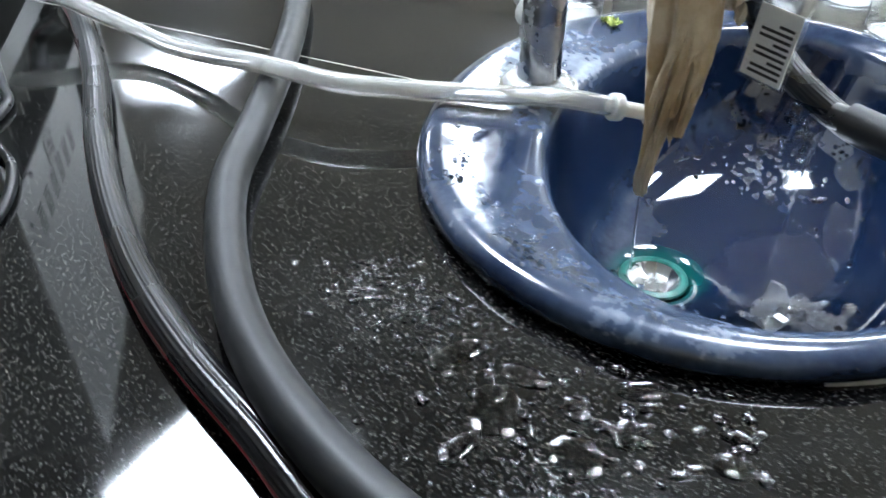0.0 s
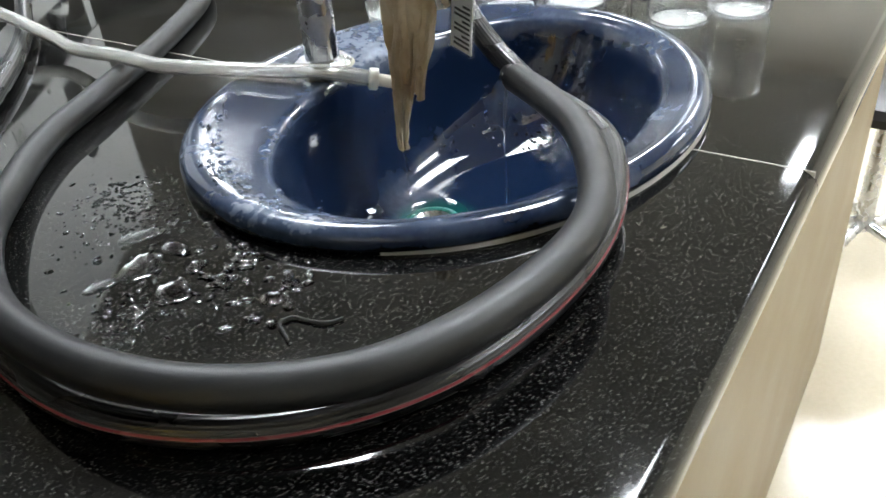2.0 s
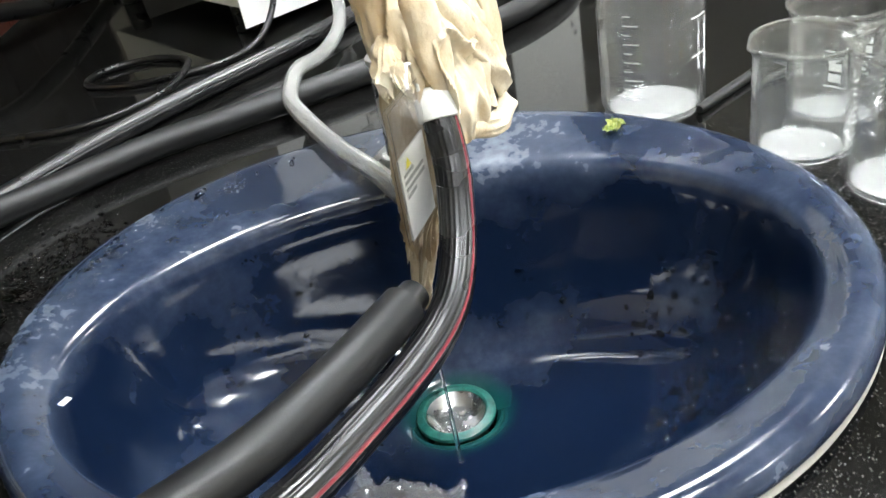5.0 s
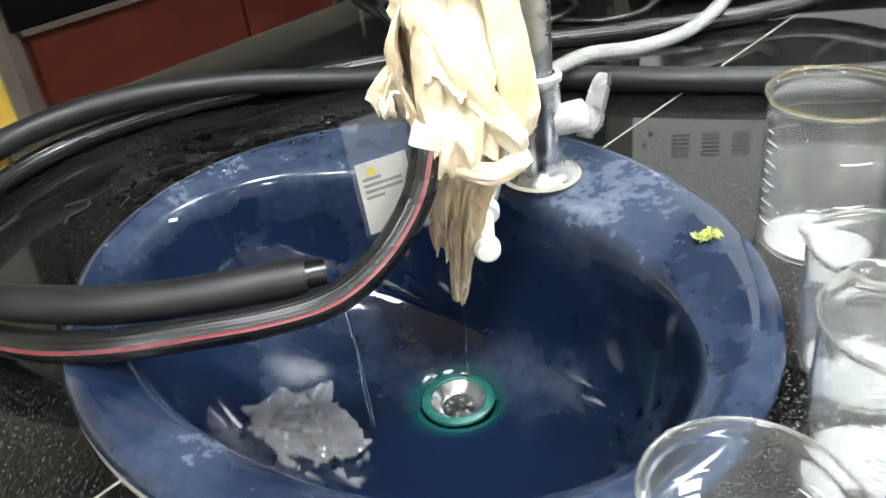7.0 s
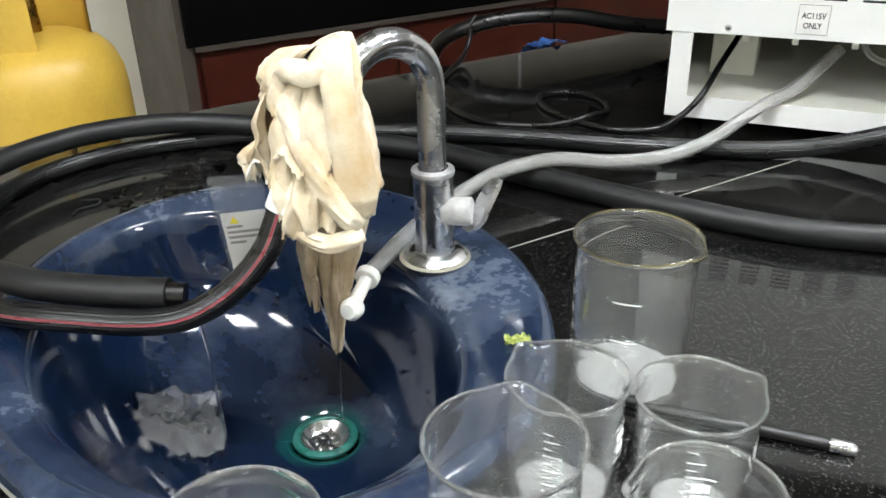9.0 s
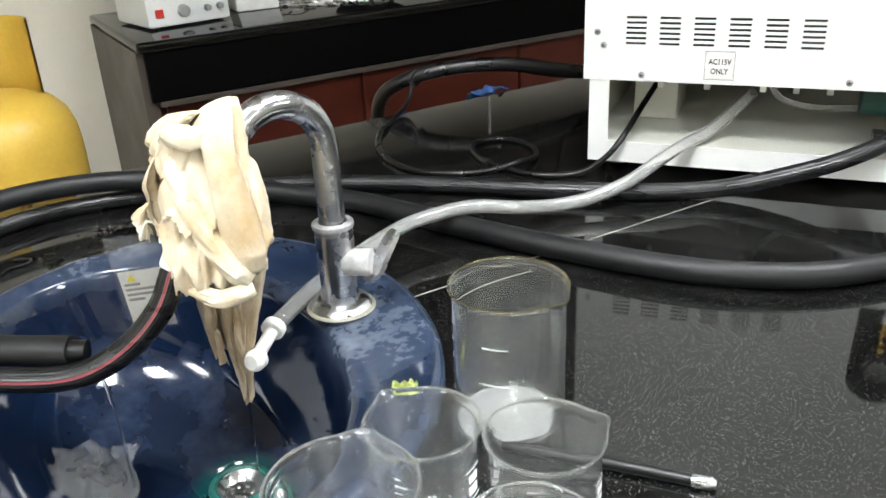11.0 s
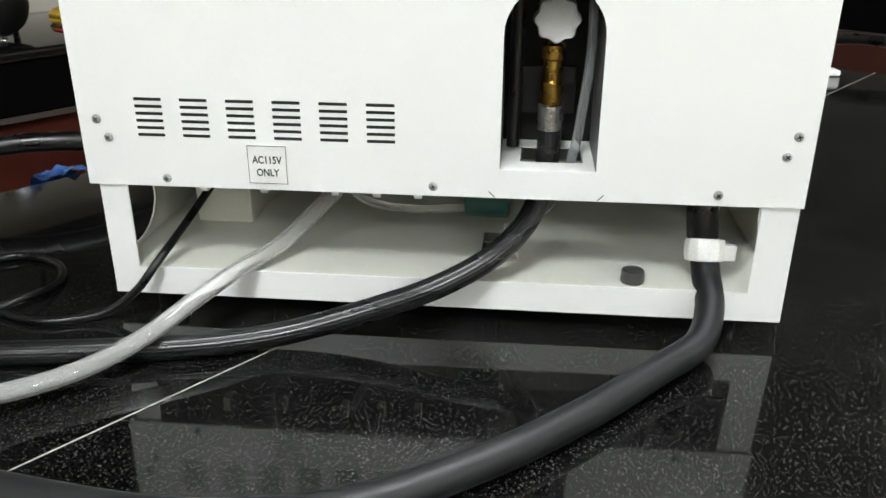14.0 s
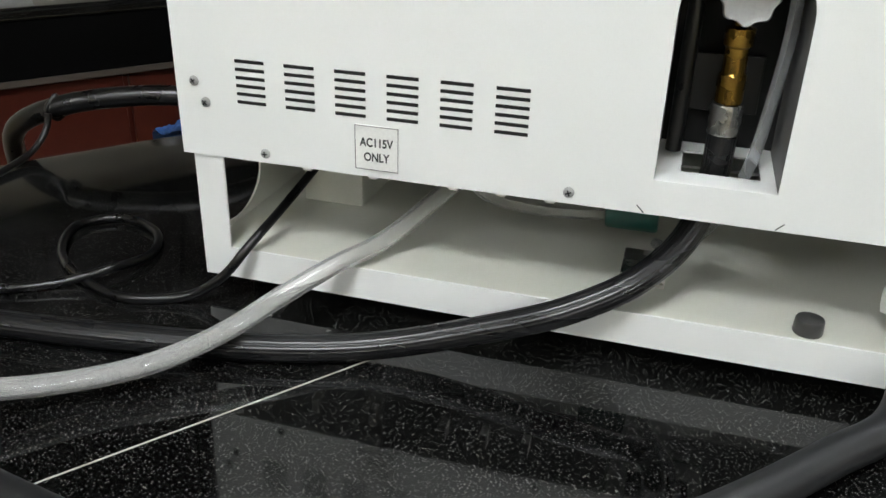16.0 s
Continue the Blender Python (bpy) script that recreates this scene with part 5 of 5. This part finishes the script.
part("stream", sweep([(0, 0, 0), (0.006, 0.002, -0.03), (0.009, 0.004, -0.14)], lambda y: 0.0013 + 0.0004 * math.sin(70 * y), 10), WATER, drip2, smooth=60)

thread = thing("wet_thread", pose(-0.356, 0.389, 0.0016), "short black wet thread bent on the worktop", "thread")
part("strand", sweep([(-0.016, 0.015, 0), (-0.006, 0.019, 0.0005), (0.003, 0.022, 0.0008), (0.009, 0.014, 0.0004), (0.004, 0.004, 0), (-0.001, -0.006, 0.0006), (-0.001, -0.013, 0.0002), (0.002, -0.020, 0)], 0.0011, 10, True, 0.003), DARK, thread, smooth=60)

film = thing("plastic_wrap", pose(-0.118, 0.222, -0.124, 10, 14, 35), "crumpled clear plastic wrap lying wet in the basin", "plastic wrap")
bm = bmesh.new()
bmesh.ops.create_grid(bm, x_segments=64, y_segments=58, size=1)
gone = []
for v in bm.verts:
    x, y = v.co.x, v.co.y
    a = math.atan2(y, x)
    lim = 0.80 + 0.30 * noise.noise((1.3 * math.cos(a), 1.3 * math.sin(a), 6)) + 0.10 * noise.noise((5 * math.cos(a), 5 * math.sin(a), 2))
    if max(abs(x), abs(y)) * 0.75 + 0.3 * math.hypot(x, y) > lim:
        gone.append(v)
    fold = abs(noise.noise((x * 1.7 + 0.9 * y, y * 1.5, 4)))
    fine = abs(noise.noise((x * 4.5, y * 4.0 + x, 8)))
    tiny = abs(noise.noise((x * 11, y * 11, 3)))
    v.co = Vector((x * 0.060 + 0.010 * noise.noise((y * 2, x, 1)), y * 0.050 + 0.010 * noise.noise((x * 2, y, 2)), 0.006 + 0.024 * fold + 0.013 * fine + 0.0045 * tiny))
bmesh.ops.delete(bm, geom=gone, context="VERTS")
part("sheet", bm, glassy("wet_wrap", (0.98, 0.985, 0.99), 0.05, 1.42, 0.86), film, smooth=14)

leaf = thing("yellow_scrap", pose(0.195, 0.276, 0.0185, 0, 0, 20), "small crumpled yellow-green plastic scrap on the basin ledge", "scrap")
bm = bmesh.new()
bmesh.ops.create_grid(bm, x_segments=22, y_segments=16, size=1)
for v in bm.verts:
    v.co = Vector((v.co.x * 0.010 * (1 + 0.5 * noise.noise((v.co.y * 3, 1, 5))), v.co.y * 0.006 * (1 + 0.7 * noise.noise((v.co.x * 3, 4, 1))), 0.002 + 0.007 * abs(noise.noise(v.co * 2.4)) + 0.003 * noise.noise(v.co * 6.0)))
part("sheet", bm, surface("lime_plastic", (0.10, 0.15, 0.03), (0.55, 0.58, 0.16), (0.2, 0.4), 0, 150, 500, 0.1), leaf, smooth=40)
chip = thing("paper_chip", pose(-0.239, 0.346, 0.0135, 0, 0, 20), "tiny white paper chip stuck to the basin", "scrap")
part("sheet", box((-0.0035, -0.0025, 0), (0.0035, 0.0025, 0.0006), 0.0002), PAPER, chip, "", 0)

pen = thing("glass_rod", pose(0.360, 0.2535, 0.0045, 0, 90, 0), "black glossy rod lying on the worktop", "rod")
part("barrel", lathe([(0, -0.080), (0.0035, -0.080), (0.0045, -0.076), (0.0045, 0.070), (0.0038, 0.078), (0, 0.080)], 18), BLACK, pen)
part("tip", lathe([(0.0047, 0.066), (0.0049, 0.068), (0.0049, 0.079), (0.003, 0.083), (0, 0.083)], 18), CHROME, pen, "chrome end")

sheet = thing("paper_sheet", pose(1.292, 1.215, 0.001, 0, 0, -28), "white paper sheets lying on the worktop", "paper")
bm = bmesh.new()
bmesh.ops.create_grid(bm, x_segments=12, y_segments=10, size=1)
for v in bm.verts:
    v.co = Vector((v.co.x * 0.148, v.co.y * 0.105, 0.003 + 0.004 * noise.noise(v.co * 1.3)))
r = bmesh.ops.extrude_face_region(bm, geom=bm.faces[:])
bmesh.ops.translate(bm, vec=(0, 0, 0.002), verts=[v for v in r["geom"] if isinstance(v, bmesh.types.BMVert)])
part("page", bm, PAPER, sheet, smooth=40)
scrap = thing("paper_scrap", pose(1.285, 2.130, 0.0, 0, 0, 5), "small white folded paper on the far worktop", "paper")
part("page", box((-0.030, -0.02, 0.0005), (0.030, 0.02, 0.012), 0.003), PAPER, scrap)
arc = thing("black_hose", pose(0, 0, 0), "black hose arched over the far end of the worktop", "hose")
part("sleeve", sweep([(1.25, 2.46, 0.016), (1.34, 2.41, 0.030), (1.43, 2.35, 0.045), (1.53, 2.26, 0.040), (1.60, 2.12, 0.016), (1.66, 1.98, 0.014)], 0.014, 18), RUBBER, arc, smooth=60)

scale = thing("bench_device", BENCH @ pose(-0.44, 4.74, 0), "white bench device with a flared base", "lab instrument")
part("base", lathe([(0, 0.0), (0.15, 0.0), (0.15, 0.030), (0.20, 0.052), (0.29, 0.034), (0.305, 0.038), (0.300, 0.052), (0.22, 0.105), (0.17, 0.125), (0, 0.128)], 40), WHITE, scale, "flared white skirt", 40)
part("body", lathe([(0, 0.128), (0.145, 0.128), (0.150, 0.135), (0.145, 0.30), (0.130, 0.315), (0, 0.318)], 36), WHITE, scale)
part("panel", box((-0.05, -0.155, 0.16), (0.05, -0.140, 0.22), 0.003), GREY, scale, "grey control panel", 20)

# ---- wall bench things ----
pump = thing("air_compressor", pose(-0.845, 2.345, 0, 0, 0, -22), "small black air compressor with a blue and grey motor", "compressor")
part("tank", lathe([(0, -0.115), (0.048, -0.112), (0.074, -0.096), (0.082, -0.076), (0.082, 0.076), (0.074, 0.096), (0.048, 0.112), (0, 0.115)], 40, None, Matrix.Translation((0, 0, 0.096)) @ Matrix.Rotation(radians(90), 4, "Y")), BLACK, pump, "black pressure tank")
for x in (-0.06, 0.06):
    for y in (-0.045, 0.045):
        part("foot", cyl((x, y, 0), (x, y * 0.9, 0.045), 0.009, 0.009, 12), RUBBER, pump)
part("motor", lathe([(0, -0.085), (0.044, -0.085), (0.052, -0.076), (0.054, 0.045), (0.046, 0.052), (0, 0.052)], 32, None, Matrix.Translation((-0.010, 0, 0.232)) @ Matrix.Rotation(radians(90), 4, "Y")), BLACK, pump, "dark motor casing")
part("motor_cap", lathe([(0.055, 0.0), (0.060, 0.004), (0.061, 0.026), (0.050, 0.036), (0.020, 0.040), (0, 0.040)], 32, None, Matrix.Translation((0.036, 0, 0.232)) @ Matrix.Rotation(radians(90), 4, "Y")), BLUE, pump, "blue fan cover")
part("saddle", box((-0.06, -0.035, 0.172), (0.06, 0.035, 0.184), 0.003), GREY, pump)
bm = cyl((-0.02, 0, 0.280), (-0.02, 0, 0.335), 0.046, 0.040, 24, None, 0.004)
for k in range(4):
    cyl((-0.02, 0, 0.288 + 0.011 * k), (-0.02, 0, 0.292 + 0.011 * k), 0.052, 0.052, 24, bm)
part("cylinder_head", bm, CHROME, pump, "bright finned cylinder head")
part("gauge", cyl((-0.085, -0.02, 0.30), (-0.085, 0.02, 0.30), 0.022, 0.022, 20, None, 0.003), BLACK, pump)
part("gauge_stem", cyl((-0.085, 0, 0.26), (-0.085, 0, 0.285), 0.006, 0.006, 12), BRASS, pump, "brass gauge stem")
coil = thing("yellow_hose_coil", pose(-0.715, 2.660, 0, 0, 0, 0), "coiled yellow air hose lying on the bench", "hose coil")
pts = []
for k in range(61):
    a = k / 60 * 2 * math.pi * 4.5
    r = 0.088 + 0.014 * math.sin(a * 0.37 + 1)
    pts.append((r * math.cos(a) * 1.15, r * math.sin(a) * 0.8, 0.008 + 0.035 * k / 60))
part("hose", sweep(pts, 0.0075, 10, True, 0.012), YHOSE, coil, smooth=60)
stand = thing("retort_stand", pose(-0.625, 2.990, 0, 0, 0, 40), "metal retort stand with a clamp on a dark base", "retort stand")
part("base", box((-0.11, -0.075, 0), (0.11, 0.075, 0.014), 0.003), plain("dark_brown_metal", (0.05, 0.035, 0.025), 0.45), stand, "dark brown base plate", 20)
part("rod", cyl((-0.06, 0, 0.014), (-0.06, 0, 0.62), 0.0055, 0.0055, 14), STEEL, stand, "steel rod")
part("clamp", cyl((-0.085, 0, 0.125), (0.055, -0.01, 0.140), 0.005, 0.004, 10), BLACK, stand, "clamp arm")
part("boss", box((-0.075, -0.012, 0.112), (-0.045, 0.012, 0.140), 0.003), BLACK, stand, "clamp boss", 20)
part("ring", sweep([(0.055 + 0.03 + 0.03 * math.cos(a), -0.01 + 0.03 * math.sin(a), 0.142) for a in [math.pi + 2 * math.pi * k / 12 for k in range(12)]], 0.0028, 8, True, 0.006), BLACK, stand, "clamp jaw", 60)
blk = thing("black_adapter", pose(-0.630, 2.475, 0, 0, 0, -20), "small black power adapter with a pale top", "adapter")
part("case", box((-0.035, -0.025, 0.001), (0.035, 0.025, 0.034), 0.004), BLACK, blk)
part("lid", box((-0.030, -0.020, 0.034), (0.012, 0.020, 0.038), 0.001), PLASTIC, blk, "pale label", 20)
part("lead", sweep([(-0.035, 0, 0.012), (-0.07, -0.01, 0.005), (-0.12, -0.005, 0.004)], 0.004, 10), RED, blk, "red lead", 60)
dark = thing("black_device", pose(-0.470, 3.240, 0, 0, 0, 30), "small black box with wires on the bench", "device")
part("case", box((-0.04, -0.03, 0.001), (0.04, 0.03, 0.075), 0.006), BLACK, dark)
part("wire", sweep([(-0.04, 0, 0.05), (-0.09, 0.0, 0.055), (-0.13, -0.02, 0.02), (-0.17, -0.01, 0.004)], 0.0025, 8), RUBBER, dark, "", 60)
meter = thing("bench_balance", pose(-1.275, 1.885, 0, 0, 0, 62), "white bench instrument with a grey display and knobs", "lab instrument")
part("case", box((-0.13, -0.11, 0.006), (0.13, 0.13, 0.27), 0.010), WHITE, meter)
part("display", box((-0.10, -0.113, 0.150), (0.05, -0.1095, 0.235), 0.001), GREY, meter, "grey display", 20)
part("switch", box((-0.105, -0.115, 0.035), (-0.082, -0.1095, 0.058), 0.001), RED, meter, "red rocker switch", 20)
for x in (-0.02, 0.055, 0.095):
    part("knob", cyl((x, -0.110, 0.046), (x, -0.126, 0.046), 0.019 if x < 0 else 0.010, 0.016 if x < 0 else 0.009, 20, None, 0.001), GREY, meter)
for x in (-0.10, 0.10):
    for y in (-0.09, 0.11):
        part("foot", cyl((x, y, 0), (x, y, 0.007), 0.01, 0.01, 12), RUBBER, meter)
carton = thing("plastic_box", pose(-1.165, 2.140, 0, 0, 0, 50), "pale translucent plastic box on the bench", "box")
part("case", box((-0.07, -0.06, 0.001), (0.07, 0.06, 0.115), 0.006), PLASTIC, carton)
part("lid", box((-0.074, -0.064, 0.115), (0.074, 0.064, 0.130), 0.004), PLASTIC, carton)
clamps = thing("clamp_rods", pose(-0.99, 2.225, 0, 0, 0, 10), "grey metal rods lying on the bench beside the compressor", "rods")
part("rod", cyl((-0.12, 0, 0.008), (0.24, 0.03, 0.008), 0.007, 0.007, 12), STEEL, clamps)
part("rod", cyl((-0.16, -0.04, 0.006), (0.10, -0.03, 0.006), 0.005, 0.005, 12), STEEL, clamps)
plug = thing("plug_strip", pose(-1.12, 2.300, 0, 0, 0, 20), "black power strip with plugs and tangled leads", "power strip")
part("case", box((-0.10, -0.03, 0.001), (0.10, 0.03, 0.035), 0.005), BLACK, plug)
for k in range(3):
    part("plug_top", box((-0.08 + 0.06 * k, -0.02, 0.035), (-0.04 + 0.06 * k, 0.02, 0.065), 0.005), BLACK if k != 1 else PLASTIC, plug)
for k in range(3):
    part("lead", sweep([(-0.06 + 0.06 * k, 0, 0.06), (-0.08 + 0.05 * k, -0.02, 0.10), (-0.14 + 0.04 * k, -0.05, 0.05), (-0.18 + 0.07 * k, -0.06, 0.005)], 0.004, 8), RUBBER, plug, "", 60)

# ---- stool beside the island ----
stool = thing("lab_stool", BENCH @ pose(1.14, -0.12, FLOOR), "wheeled lab stool with a chrome base and dark castors", "stool")
part("column", cyl((0, 0, 0.09), (0, 0, 0.40), 0.022, 0.018, 20), CHROME, stool, "chrome column")
part("seat", lathe([(0, 0.40), (0.12, 0.405), (0.155, 0.42), (0.16, 0.44), (0.15, 0.458), (0.10, 0.466), (0, 0.468)], 40), BLACK, stool, "black padded seat")
for k in range(5):
    a = radians(164 + 72 * k)
    c, sn = math.cos(a), math.sin(a)
    arm = part("arm", sweep([(0.015 * c, 0.015 * sn, 0.105), (0.10 * c, 0.10 * sn, 0.095), (0.205 * c, 0.205 * sn, 0.070)], 0.013, 12), CHROME, stool, "chrome arm", 60)
    part("castor", cyl((0.205 * c - 0.012 * sn, 0.205 * sn + 0.012 * c, 0.027), (0.205 * c + 0.012 * sn, 0.205 * sn - 0.012 * c, 0.027), 0.027, 0.027, 20, None, 0.003), BLACK, arm, "dark castor")
